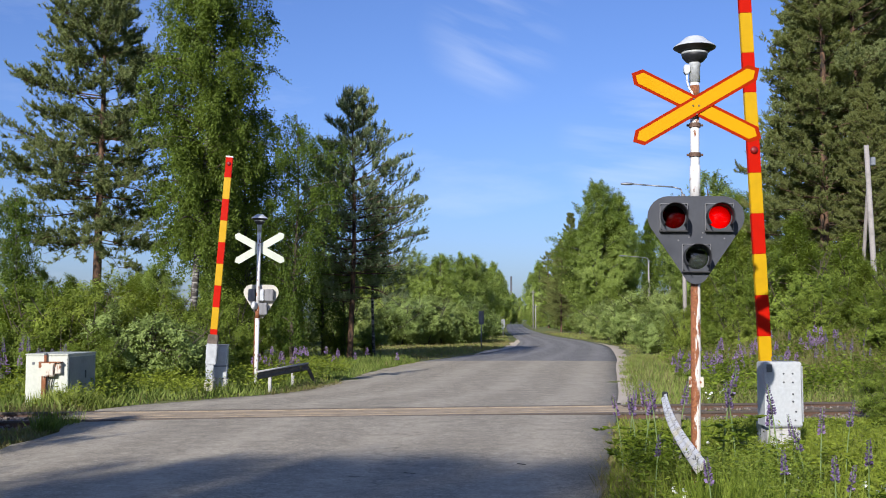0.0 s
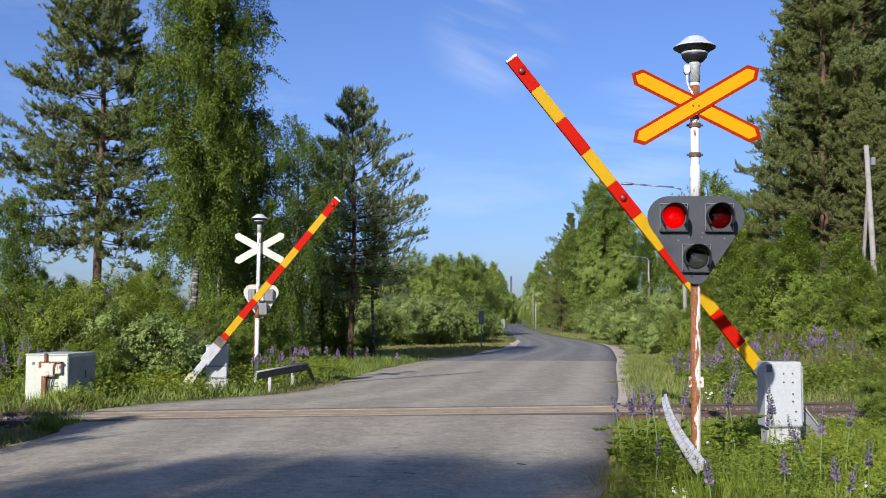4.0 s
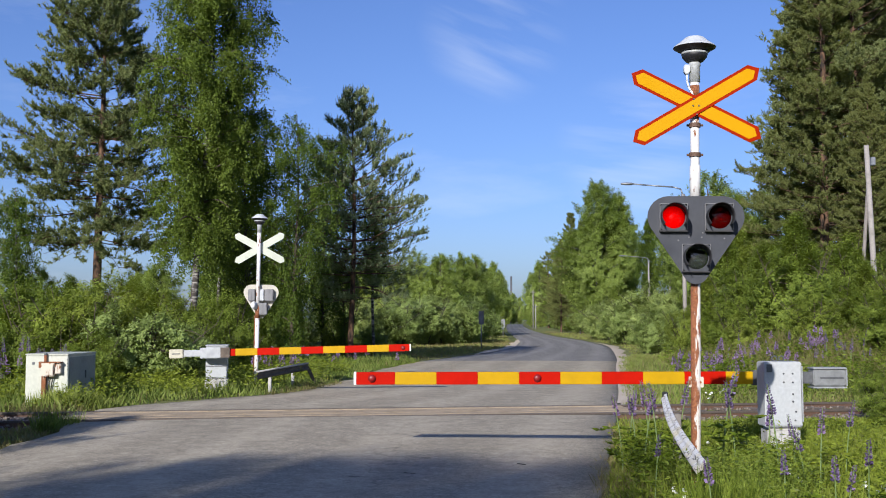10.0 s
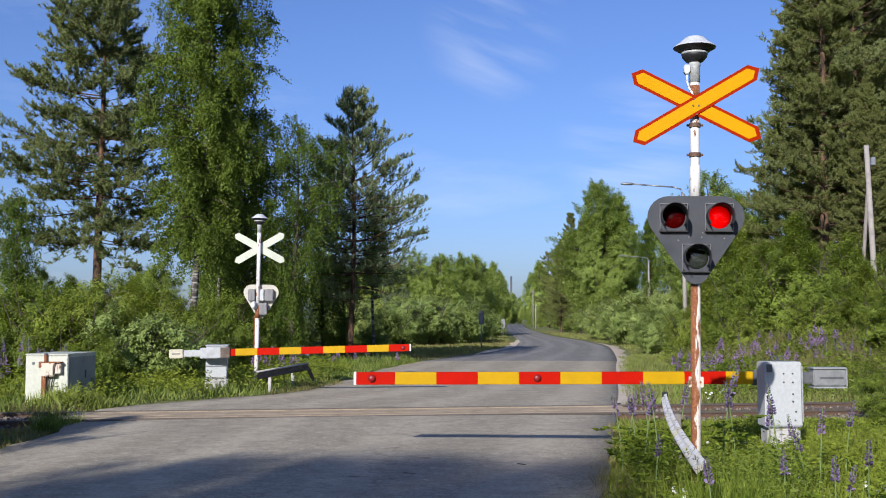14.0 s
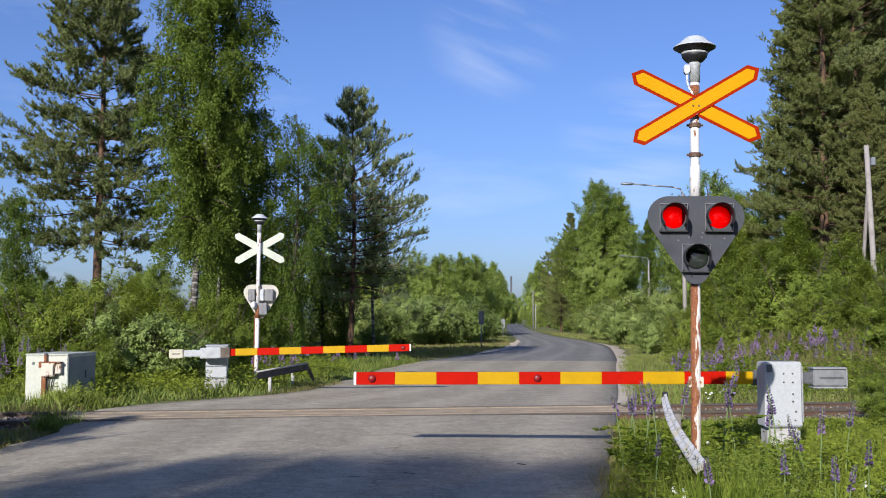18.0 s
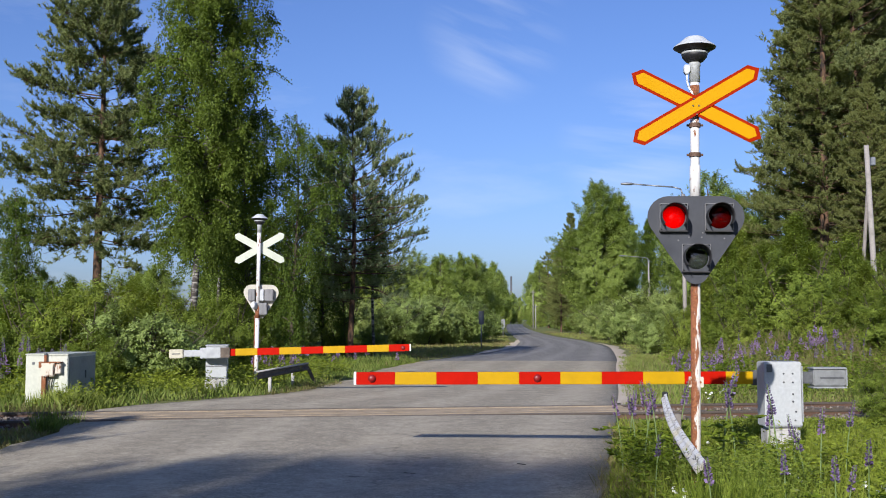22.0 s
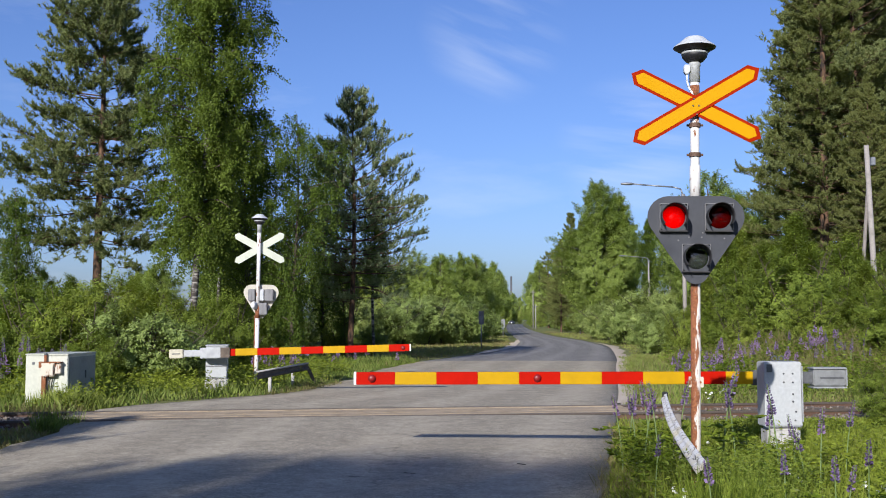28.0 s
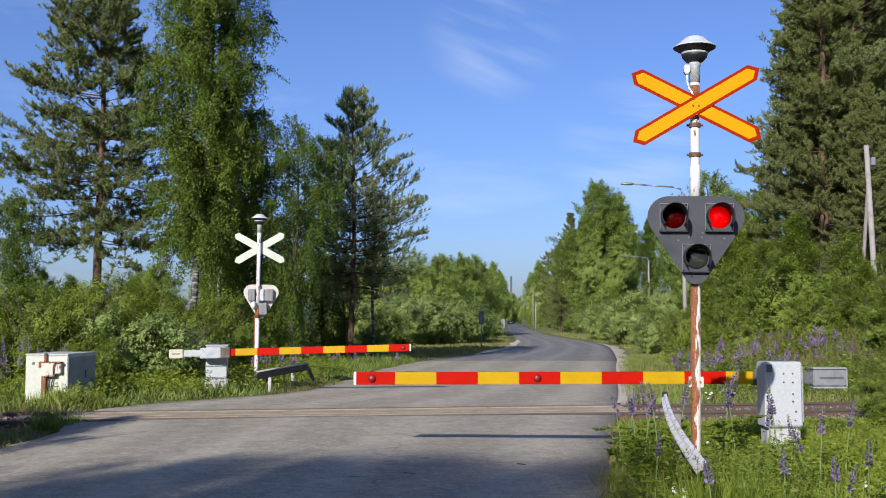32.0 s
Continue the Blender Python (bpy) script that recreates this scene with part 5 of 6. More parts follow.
TREE = set_down(leafy_tree("broadleaf_tree", "broad light green deciduous tree at the wood's edge", 31, 9.0, 2.8, 0.08, 66, 28, 26, 0.135, peak=0.5, dome=2.6), -0.2, 96, 0, 0.84)
TREE_B = set_down(leafy_tree("broadleaf_tree", "tall light green birch beside the far road", 37, 15.0, 3.9, 0.04, 120, 30, 28, 0.170, bark="birch_bark", peak=0.42, dome=2.0), 16.4, 108, 0, 1.06)
FAR_BIRCH = set_down(leafy_tree("broadleaf_tree", "light green birch in the far roadside wood", 38, 15.0, 3.9, 0.04, 84, 18, 16, 0.32, bark="birch_bark", peak=0.42), 25.5, 262, 0, 0.95)
FAR_PINE = set_down(scots_pine("pine_tree", "dark pine in the far roadside wood", 44, 18.0, 3.7, 0.08, 17, 5, 5, 4, 14, 0.30, 0.08, material="spruce_needle"), 23.6, 216, 0, 0.85)
DENSE = set_down(scots_pine("pine_tree", "tall dense old pine at the wood's edge", 43, 22.0, 3.9, 0.08, 32, 6, 15, 10, 19, 0.125, 0.033, material="spruce_needle", taper=0.72, skip=0.04, thick=0.011), 19.25, 51)
SHRUB = set_down(leafy_tree("shrub", "dense bright green leafy shrub", 51, 2.6, 1.35, 0.05, 52, 24, 20, 0.072, "shrub_leaf", stems=6, category="shrub"), -9.9, 27.5)
SHRUB_B = set_down(leafy_tree("shrub", "loose bright green leafy shrub", 57, 3.6, 1.7, 0.05, 62, 26, 26, 0.082, "shrub_leaf", stems=5, category="shrub", peak=0.4), 12.4, 36)
WILLOW = set_down(leafy_tree("willow_shrub", "rounded grey-green willow shrub with pale leaves", 61, 2.5, 1.6, 0.05, 56, 24, 18, 0.092, "willow_leaf", stems=6, category="shrub"), -7.7, 25.7, 0, 0.80)

rnd = random.Random(77)


def group_of(thing, spots, spread=0.12):
    for x, y, s in spots:
        another(thing, x, y, rnd.uniform(0, 360), s * rnd.uniform(1 - spread, 1 + spread))


def wood_of(near, far, limit, spots):
    """Trees along the road: those past the limit have coarser foliage."""
    group_of(near, [p for p in spots if p[1] < limit])
    group_of(far, [p for p in spots if p[1] >= limit])


BARE = set_down(hung_birch("birch_tree", "slim birch with a bare pale lower trunk", 29, 9.5, 1.4, 0.42, 44, 12, 16, 0.11), -8.75, 40.0)
group_of(BARE, [(-19.4, 46.0, 0.85), (-3.2, 47.5, 0.80), (18.9, 84, 1.1), (19.6, 85, 1.12), (20.8, 88, 1.1)])
# woods on the far left and behind the pines
group_of(BIRCH_B, [(-7.2, 37.2, 0.80), (-8.9, 41.0, 0.90), (-5.4, 46.5, 0.85), (-4.3, 44.2, 0.40)])
group_of(TREE, [(-12.6, 44.0, 0.46), (-11.6, 41.5, 0.40), (-13.8, 46.0, 0.44), (-6.3, 40.5, 0.46), (-7.8, 44.0, 0.72), (-9.6, 46.0, 0.60), (-11.4, 50.0, 0.42), (-15.5, 52.0, 0.44), (-19.0, 48.0, 0.42), (-23.0, 54.0, 0.50)])
group_of(TREE, [(-11.0, 96, 0.84), (-8.6, 99, 0.80), (-6.4, 97, 0.86), (-4.2, 100, 0.84), (-2.2, 97, 0.80), (1.9, 104, 0.86), (3.6, 110, 0.88), (5.0, 118, 0.74), (-3.0, 112, 0.96), (0.0, 113, 0.98), (2.4, 122, 1.02), (-7.5, 112, 0.95), (4.4, 138, 0.98), (7.2, 165, 1.02), (9.4, 205, 1.1), (6.0, 190, 1.15)], 0.07)
# left shrubs
group_of(SHRUB, [(-11.4, 27, 0.95), (-12.9, 28, 1.0), (-8.6, 28.6, 0.95), (-7.2, 28.8, 0.78), (-14.0, 30.5, 1.1), (-10.6, 31, 1.1), (-12.2, 32.4, 1.15), (-6.1, 30.5, 0.7), (-6.2, 43, 0.8), (-4.6, 46, 0.7), (-3.6, 49, 0.6), (-9.0, 26.0, 0.9), (-7.4, 26.6, 0.75), (-10.4, 26.2, 0.9), (-9.4, 25.2, 0.7), (-11.6, 24.6, 0.62), (-8.3, 24.2, 0.5), (-16.0, 34, 1.2), (-17.5, 37, 1.3), (-14.6, 35, 1.2), (-7.0, 33.5, 1.0)])
group_of(WILLOW, [(-6.7, 27.4, 0.5), (-4.6, 66, 1.25), (-2.9, 68, 1.4), (-1.5, 71, 1.45), (-0.2, 73, 1.35), (-6.2, 64, 1.2), (0.6, 72, 1.25), (1.4, 75, 1.3), (2.3, 79, 1.2), (3.0, 84, 1.0), (3.8, 92, 0.9)])
# right side of the far road
for bx, by, turn, size in ((15.3, 114, 150, 0.76), (18.3, 118, 260, 0.88), (20.6, 101, 80, 0.72)):
    another(BIRCH, bx, by, turn, size, label="tall birch with hanging foliage beside the far road")
wood_of(TREE_B, FAR_BIRCH, 150, [(18.6, 108, 0.72), (19.4, 112, 0.9), (17.6, 122, 0.8), (20.4, 135, 0.95), (22.5, 175, 0.95), (24.5, 210, 1.0), (22.8, 240, 1.0), (24.4, 280, 1.0), (24.5, 92, 0.7), (21.0, 88, 0.66)])
wood_of(DENSE, FAR_PINE, 150, [(17.4, 128, 0.60), (16.4, 141, 0.60), (16.2, 118, 0.52), (18.4, 146, 0.75), (19.3, 158, 0.7), (20.9, 186, 0.8), (22.6, 218, 0.85), (21.5, 150, 0.75), (26.5, 230, 0.85), (30.5, 300, 0.95), (33.5, 340, 1.0)])
group_of(TREE, [(17.9, 64, 1.02), (19.1, 66, 1.12), (16.5, 63, 1.05), (17.0, 62, 0.98), (18.4, 66, 1.05), (15.6, 60, 0.62), (20.6, 64, 1.1), (20.5, 80, 0.7)])
group_of(SHRUB_B, [(13.3, 50, 0.66), (14.8, 54, 0.85), (14.1, 58, 0.62), (15.5, 62, 0.85), (15.1, 67, 0.68), (16.1, 72, 0.8), (16.5, 80, 0.95), (16.0, 88, 0.85), (16.9, 96, 1.05), (16.7, 106, 0.95), (17.3, 127, 1.0), (18.6, 143, 1.1), (20.3, 168, 1.2), (12.9, 44.5, 0.55), (14.3, 46, 0.72), (16.2, 47, 0.9)])
group_of(SHRUB, [(10.9, 45.3, 0.78), (11.8, 45.8, 0.82), (11.3, 44.2, 0.55)])
group_of(WILLOW, [(10.7, 51, 0.75), (12.6, 58, 1.0), (13.5, 62, 1.2), (14.6, 66, 1.4), (12.9, 70, 1.2), (13.7, 75, 1.35), (14.3, 83, 1.35), (13.9, 90, 1.3), (13.3, 36.8, 0.8), (12.4, 41.5, 1.0), (15.1, 40.4, 1.1), (13.3, 64, 0.75), (14.9, 78, 0.95), (15.9, 92, 1.0), (13.7, 52, 0.6), (16.5, 112, 1.2), (17.0, 121, 1.1), (18.0, 134, 1.2), (19.3, 152, 1.3), (21.5, 185, 1.5)])
# woods that close the view where the road bends away
wood_of(TREE_B, FAR_BIRCH, 150, [(16.0, 450, 0.9), (20.0, 458, 0.95), (23.5, 470, 1.0), (29.5, 475, 0.95), (31.0, 500, 1.1), (27.0, 430, 0.75), (30.5, 440, 0.9), (27.8, 436, 0.8), (33.0, 440, 0.8), (38.0, 445, 0.95), (18.6, 330, 1.1), (16.2, 290, 1.0), (14.2, 250, 0.9), (21.0, 380, 1.1), (36.0, 390, 1.1), (26.5, 262, 0.9), (23.5, 225, 0.85), (12.0, 240, 1.0)])
SAPLING = set_down(leafy_tree("sapling", "slim upright young deciduous tree", 71, 4.6, 0.9, 0.06, 56, 24, 22, 0.085, "shrub_leaf", category="tree", peak=0.35), 13.0, 37.5)
group_of(SAPLING, [(10.6, 41, 0.7), (12.1, 38.6, 0.8), (14.0, 40.4, 0.9), (15.0, 36.2, 0.75), (16.2, 39.6, 0.72), (17.6, 38.4, 0.75), (13.0, 46.5, 0.9), (14.6, 50, 0.95), (14.6, 60, 0.9), (16.4, 66, 1.05), (-12.6, 34.5, 0.62), (-10.2, 33.5, 0.7), (-15.4, 37, 0.6)], 0.2)
# right woods
another(DENSE, 20.6, 56.5, 80, 1.0)
another(PINE, 22.0, 53.5, 150, 1.18, label="tall airy old pine at the wood's edge")
another(PINE, 24.9, 57, 300, 1.2, label="tall airy old pine at the wood's edge")
another(DENSE, 26.5, 61, 200, 0.95)
another(DENSE, 19.4, 46.0, 60, 0.52, label="young pine before the old pines")
group_of(SHRUB_B, [(10.9, 38, 0.62), (11.8, 40, 0.85), (13.6, 39, 0.7), (15.8, 38.5, 0.92), (16.9, 36.5, 0.8), (15.2, 34, 0.62), (16.9, 33.5, 0.85), (12.9, 43, 0.95), (14.6, 42.5, 0.8), (16.2, 42, 1.0), (18.2, 40, 0.72), (19.8, 44, 1.0), (17.8, 46, 1.15), (15.5, 46, 1.2)])
group_of(SHRUB, [(12.4, 28.5, 0.8), (13.4, 27.6, 1.0), (11.9, 32.5, 0.7), (14.4, 29.5, 1.1), (10.2, 34.5, 0.5), (6.95, 15.8, 0.34), (7.3, 17.2, 0.4), (6.75, 14.5, 0.25), (7.6, 16.2, 0.42), (6.2, 13.7, 0.22), (6.6, 13.0, 0.2), (7.2, 14.6, 0.32), (12.9, 35.5, 0.85), (14.4, 37, 0.95), (11.4, 36.5, 0.7)])
# trees behind the camera, whose shade lies across the road
AIRY = set_down(hung_birch("birch_tree", "tall airy birch whose shade falls on the road", 11, 15.6, 2.45, 0.15, 105, 24, 16, 0.098, (0.25, 0.0)), -17.08, -23.4)
another(AIRY, -12.98, -18.40, 60, 1.0, label="tall birch whose shade falls on the road")
another(AIRY, -16.48, -19.40, 200, 0.9, label="tall birch whose shade falls on the road")
another(PINE, -19.68, -17.70, 90, 0.78, label="tall pine whose shade falls on the road")
another(AIRY, -14.68, -13.90, 300, 0.79, label="tall birch whose shade falls on the road")
another(AIRY, -10.98, -18.30, 60, 0.98, label="tall birch whose shade falls on the road")
another(AIRY, -11.98, -16.00, 250, 0.91, label="tall birch whose shade falls on the road")
another(AIRY, -13.88, -16.60, 130, 0.92, label="tall birch whose shade falls on the road")
another(AIRY, -17.88, -15.90, 30, 0.88, label="tall birch whose shade falls on the road")
another(AIRY, -10.38, -17.00, 100, 0.86, label="tall birch whose shade falls on the road")
another(AIRY, -9.88, -15.60, 210, 0.82, label="tall birch whose shade falls on the road")
another(AIRY, -10.98, -14.40, 300, 0.78, label="tall birch whose shade falls on the road")


# unseen woods along the road behind the camera, added to dim blue skylight
group_of(TREE_B, [(10, -44, 1.0), (19, -40, 1.1), (28, -36, 1.0), (2, -52, 1.1), (36, -24, 1.0), (-30, -20, 1.0), (-27, -30, 1.1), (-18, -40, 1.0), (-36, -8, 1.1)])


# ---- grass, weeds, flowers ----
def beside_road(x, y, gap=0.05):
    return (x < left_edge(y) - gap) | (x > right_edge(y) + gap)


def low_by_track(x, y):
    """Growth is kept short where the track is mown."""
    d = off_track(x, y)
    low = np.where((d < 0) & (x > 3) & (x < 8.0), np.clip((-d - 0.6) / 6.5, 0.28, 1.0), 1.0)
    return np.where((d < 0.9) & (x < -6.3), np.clip((-d - 0.2) / 4.5, 0.2, 0.9), low)


def sward(name, label, seed, n, xr, yr, length, width, material, lean=0.45, keep=None, bare_track=1.25, gap=0.05):
    """A patch of grass blades that grow from the ground."""
    rng = np.random.default_rng(seed)
    x, y = rng.uniform(*xr, n), rng.uniform(*yr, n)
    ok = beside_road(x, y, gap) & (np.abs(off_track(x, y)) > bare_track * rng.uniform(0.6, 1.3, n))
    if keep is not None:
        ok &= keep(x, y, rng)
    x, y = x[ok], y[ok]
    n = len(x)
    tuft = 0.6 + 0.4 * np.sin(x * 2.3 + np.sin(y * 1.7) * 2) * np.sin(y * 2.9 + x)
    edge = np.minimum(np.abs(x - left_edge(y)), np.abs(x - right_edge(y)))
    grow = np.clip(0.30 + edge * 0.9, 0, 1)
    L = rng.uniform(*length, n) * (0.6 + 0.6 * tuft) * grow * low_by_track(x, y)
    base = np.stack([x, y, land(x, y) - 0.02], 1)
    way = rng.normal(size=(n, 3)) * lean
    way[:, 2] = 1.0
    v = blades(rng, base, way, L, rng.uniform(*width, n), 0.06)
    ob = leaves_of(name, [v], M[material])
    return tagged(ob, label, "grass", kind="stuff")


def near_gap(x, y, rng):
    return ~((np.abs(x - 4.04) < 0.22) & (np.abs(y - 12.31) < 0.22))


sward("grass_near_right", "tall green roadside grass", 1, 100000, (0.3, 9.5), (4.5, 17.5), (0.18, 0.52), (0.008, 0.017), "verge_grass", keep=near_gap)
sward("grass_verge_behind", "short green grass along the road's edge", 42, 11000, (0.1, 5.5), (-5.5, 4.5), (0.12, 0.34), (0.008, 0.018), "verge_grass")
sward("grass_dry_right", "straw-coloured dry grass at the road's edge", 2, 9000, (0.3, 6.0), (4.5, 17.5), (0.15, 0.42), (0.006, 0.012), "dry_grass")
sward("grass_mid_right", "green meadow grass behind the rails", 3, 90000, (3.5, 19), (17.5, 46), (0.10, 0.32), (0.014, 0.030), "grass")
sward("grass_mid_dry", "pale dry grass in the meadow", 4, 38000, (3.5, 17), (19, 46), (0.10, 0.34), (0.010, 0.022), "dry_grass")
sward("grass_left", "green grass around the cabinet and barrier", 5, 75000, (-15, -1), (12.5, 42), (0.15, 0.45), (0.018, 0.035), "grass", keep=lambda x, y, r: (y > 17.4) | (r.random(len(x)) < 0.05))
sward("grass_left_dry", "dry grass along the road's edge", 6, 16000, (-14, -1), (12.5, 42), (0.12, 0.36), (0.01, 0.022), "dry_grass")
sward("grass_far", "green grass beside the far road", 7, 70000, (-14, 26), (42, 130), (0.06, 0.16), (0.03, 0.06), "grass", gap=0.8)
sward("grass_far_dry", "dry yellowish grass beside the far road", 8, 45000, (-6, 22), (42, 150), (0.06, 0.17), (0.025, 0.05), "dry_grass", gap=0.75)


def weeds(name, label, seed, n, xr, yr, height, leaf, material="weed", keep=None):
    """Leafy stalks: leaves in whorls up each stem, all joined."""
    rng = np.random.default_rng(seed)
    x, y = rng.uniform(*xr, n), rng.uniform(*yr, n)
    ok = beside_road(x, y, 0.25) & (np.abs(off_track(x, y)) > 1.5)
    if keep is not None:
        ok &= keep(x, y, rng)
    x, y = x[ok], y[ok]
    n, per = len(x), 13
    h = rng.uniform(*height, n) * low_by_track(x, y)
    t = np.sqrt(rng.uniform(0.08, 1.0, (n, per)))
    az = rng.uniform(0, 2 * np.pi, (n, per))
    lean = rng.normal(size=(n, 1, 2)) * 0.14
    pos = np.stack([x[:, None] + lean[..., 0] * t + np.cos(az) * 0.03, y[:, None] + lean[..., 1] * t + np.sin(az) * 0.03, land(x, y)[:, None] + h[:, None] * t], -1).reshape(-1, 3)
    way = np.stack([np.cos(az), np.sin(az), rng.uniform(-0.1, 0.7, (n, per))], -1).reshape(-1, 3)
    L = rng.uniform(0.6, 1.3, n * per) * leaf
    return tagged(leaves_of(name, [blades(rng, pos, way, L, L * 0.34, 0.08)], M[material]), label, "weeds", kind="stuff")


def clumpy(x, y, rng):
    return (np.sin(x * 1.9 + 0.7) * np.sin(y * 1.3 + x * 0.6) + rng.uniform(-0.8, 0.8, len(x))) > -0.25


weeds("weeds_near_right", "lush green leafy weeds on the verge", 21, 1700, (1.6, 9.5), (5.5, 17), (0.2, 0.5), 0.046, keep=lambda x, y, r: clumpy(x, y, r) & near_gap(x, y, r))
weeds("weeds_corner", "dark green leafy weeds in the lush verge", 29, 420, (3.3, 5.4), (7.4, 12.0), (0.3, 0.56), 0.05)
weeds("weeds_clump", "dark green leafy clump beside the guard rail", 24, 240, (1.85, 2.36), (9.6, 12.0), (0.3, 0.58), 0.05)
# unseen shrubs left of the view, added for the shade on the corner
another(SHRUB, -7.7, 12.7, 40, 0.6)
another(SHRUB, -9.0, 13.6, 140, 1.0)
another(SHRUB_B, -9.85, 8.7, 70, 1.15)
another(SAPLING, -8.75, 8.8, 250, 0.9)
another(SHRUB, -8.9, 11.2, 20, 0.8)
another(SHRUB, -8.2, 10.7, 200, 1.1)
weeds("weeds_mast", "lush bright green leaves at the mast's foot", 26, 330, (2.3, 3.0), (8.0, 8.95), (0.4, 0.66), 0.036, "shrub_leaf")
weeds("weeds_mast_front", "bright green leaves between mast and rail", 27, 60, (2.16, 2.4), (8.55, 8.95), (0.4, 0.62), 0.055, "shrub_leaf")
weeds("weeds_rail_end", "leafy weeds over the guard rail's lower end", 28, 90, (1.95, 2.5), (7.2, 7.95), (0.3, 0.5), 0.05, "shrub_leaf")
weeds("weeds_rails", "low leafy weeds in front of the rails", 25, 700, (3.0, 9.5), (12.6, 16.2), (0.2, 0.42), 0.06, "shrub_leaf", keep=clumpy)
weeds("weeds_mid_right", "leafy green weeds in the meadow", 22, 5200, (4, 18), (20.5, 40), (0.3, 0.7), 0.11, keep=lambda x, y, r: clumpy(x, y, r) & (x - right_edge(y) > 1.7))
weeds("weeds_left", "leafy green weeds beside the track", 23, 6000, (-15, -3), (19, 34), (0.25, 0.6), 0.085, keep=clumpy)


def lupine_first(name, seed, h, spike):
    """A lupine: stem, tapering flower spike, hand-shaped leaves."""
    rng = np.random.default_rng(seed)
    plant = empty(name, pose(0, 0, 0), "purple flowering lupine among the weeds", "flower", "lupines beside the track")
    stem = Tubes()
    k = np.linspace(0, 1, 6)
    bend = rng.normal(size=2) * 0.05
    line = np.stack([bend[0] * k ** 2, bend[1] * k ** 2, h * k], 1)
    stem.add(line, np.linspace(0.008, 0.004, 6), 5)
    ob = stem.make("stem", M["stem"])
    ob.parent = plant
    n = 110
    t = rng.random(n)
    az = rng.uniform(0, 2 * np.pi, n)
    r = 0.020 * (1 - t) ** 0.7 + 0.006
    up = h - spike + spike * t * 1.05
    pos = np.stack([bend[0] * (up / h) ** 2 + np.cos(az) * 0.008, bend[1] * (up / h) ** 2 + np.sin(az) * 0.008, up], 1)
    way = np.stack([np.cos(az), np.sin(az), np.full(n, 0.55)], 1)
    ob = leaves_of("flower_spike", [blades(rng, pos, way, r * 1.25, r * 0.8, 0.25)], M["lupine"])
    ob.parent = plant
    tagged(ob, "purple flower spike")
    m = 9
    hub = np.stack([rng.normal(size=m) * 0.10, rng.normal(size=m) * 0.10, rng.uniform(0.2, 0.6, m) * h], 1)
    a = rng.uniform(0, 2 * np.pi, (m, 1)) + np.arange(9)[None] * 2 * np.pi / 9
    way = np.stack([np.cos(a), np.sin(a), np.full(a.shape, 0.25)], -1).reshape(-1, 3)
    ob = leaves_of("leaf_rosette", [blades(rng, np.repeat(hub, 9, 0), way, 0.085, 0.024, 0.05)], M["weed"])
    tagged(ob, kind="stuff")
    ob.parent = plant
    return plant


def lupine_patch(name, label, seed, n, spots, spread):
    """Distant flowering lupines, too many to count: spikes over leaves."""
    rng = np.random.default_rng(seed)
    spots = np.array(spots)
    at = spots[rng.integers(0, len(spots), n)] + rng.normal(size=(n, 2)) * np.array(spread)
    x, y = at[:, 0], at[:, 1]
    h = rng.uniform(0.5, 0.95, n)
    per = 46
    t = rng.random((n, per))
    az = rng.uniform(0, 2 * np.pi, (n, per))
    r = 0.042 * (1 - t) ** 0.6 + 0.012
    pos = np.stack([x[:, None] + np.cos(az) * r * 0.3, y[:, None] + np.sin(az) * r * 0.3, land(x, y)[:, None] + h[:, None] - 0.26 * (1 - t)], -1).reshape(-1, 3)
    way = np.stack([np.cos(az), np.sin(az), np.full(az.shape, 0.5)], -1).reshape(-1, 3)
    tagged(leaves_of(name, [blades(rng, pos, way, (r * 1.4).ravel(), r.ravel(), 0.2)], M["lupine"]), label, "flowers", kind="stuff")


lupine_patch("lupine_meadow", "drifts of purple lupines in the meadow", 201, 80, [(9.4, 33), (9.5, 33.3), (7.1, 26.8), (7.7, 27.6), (8.4, 26.4), (11.1, 30), (11.4, 30.4), (6.6, 28), (9.0, 29.5), (13.0, 29)], (0.42, 0.55))
lupine_patch("lupine_bank", "purple lupines along the left bank", 202, 55, [(-11.8, 23.4), (-12.6, 25), (-4.9, 30), (-10.2, 23.6), (-3.2, 33)], (0.6, 0.5))
# dry grass made denser, its pale colour standing in for sunlight on the bank
sward("grass_bank", "pale dry grass on the bank of the far bend", 41, 9000, (-4.5, 5.5), (43, 78), (0.10, 0.24), (0.012, 0.026), "dry_grass")
sward("grass_rail_end", "tall grass round the guard rail's lower end", 40, 1000, (1.85, 2.42), (7.3, 7.95), (0.40, 0.66), (0.006, 0.014), "verge_grass", 0.35)
sward("grass_tuft", "tall grass tuft at the end of the deck", 31, 650, (-6.45, -5.95), (15.6, 16.9), (0.4, 0.8), (0.012, 0.024), "grass", 0.35, bare_track=0.3, gap=-0.6)
sward("grass_cabinet", "tall grass at the cabinet's foot", 34, 2600, (-8.0, -5.6), (19.55, 20.0), (0.3, 0.62), (0.012, 0.024), "grass", 0.4, bare_track=0.3, keep=lambda x, y, r: r.random(len(x)) < np.clip((x + 8.1) * 1.2, 0.1, 1))
sward("grass_corner", "brownish dry grass in the shade beside the deck", 35, 9000, (-9.5, -5.2), (12.5, 17.2), (0.15, 0.4), (0.008, 0.016), "dry_grass", 0.6, bare_track=0.9)
sward("grass_rails", "short green grass beside the rails", 36, 5000, (3.1, 9.5), (15.2, 18.4), (0.12, 0.3), (0.010, 0.02), "verge_grass", 0.5, bare_track=0.9, gap=0.35, keep=lambda x, y, r: off_track(x, y) < 0)
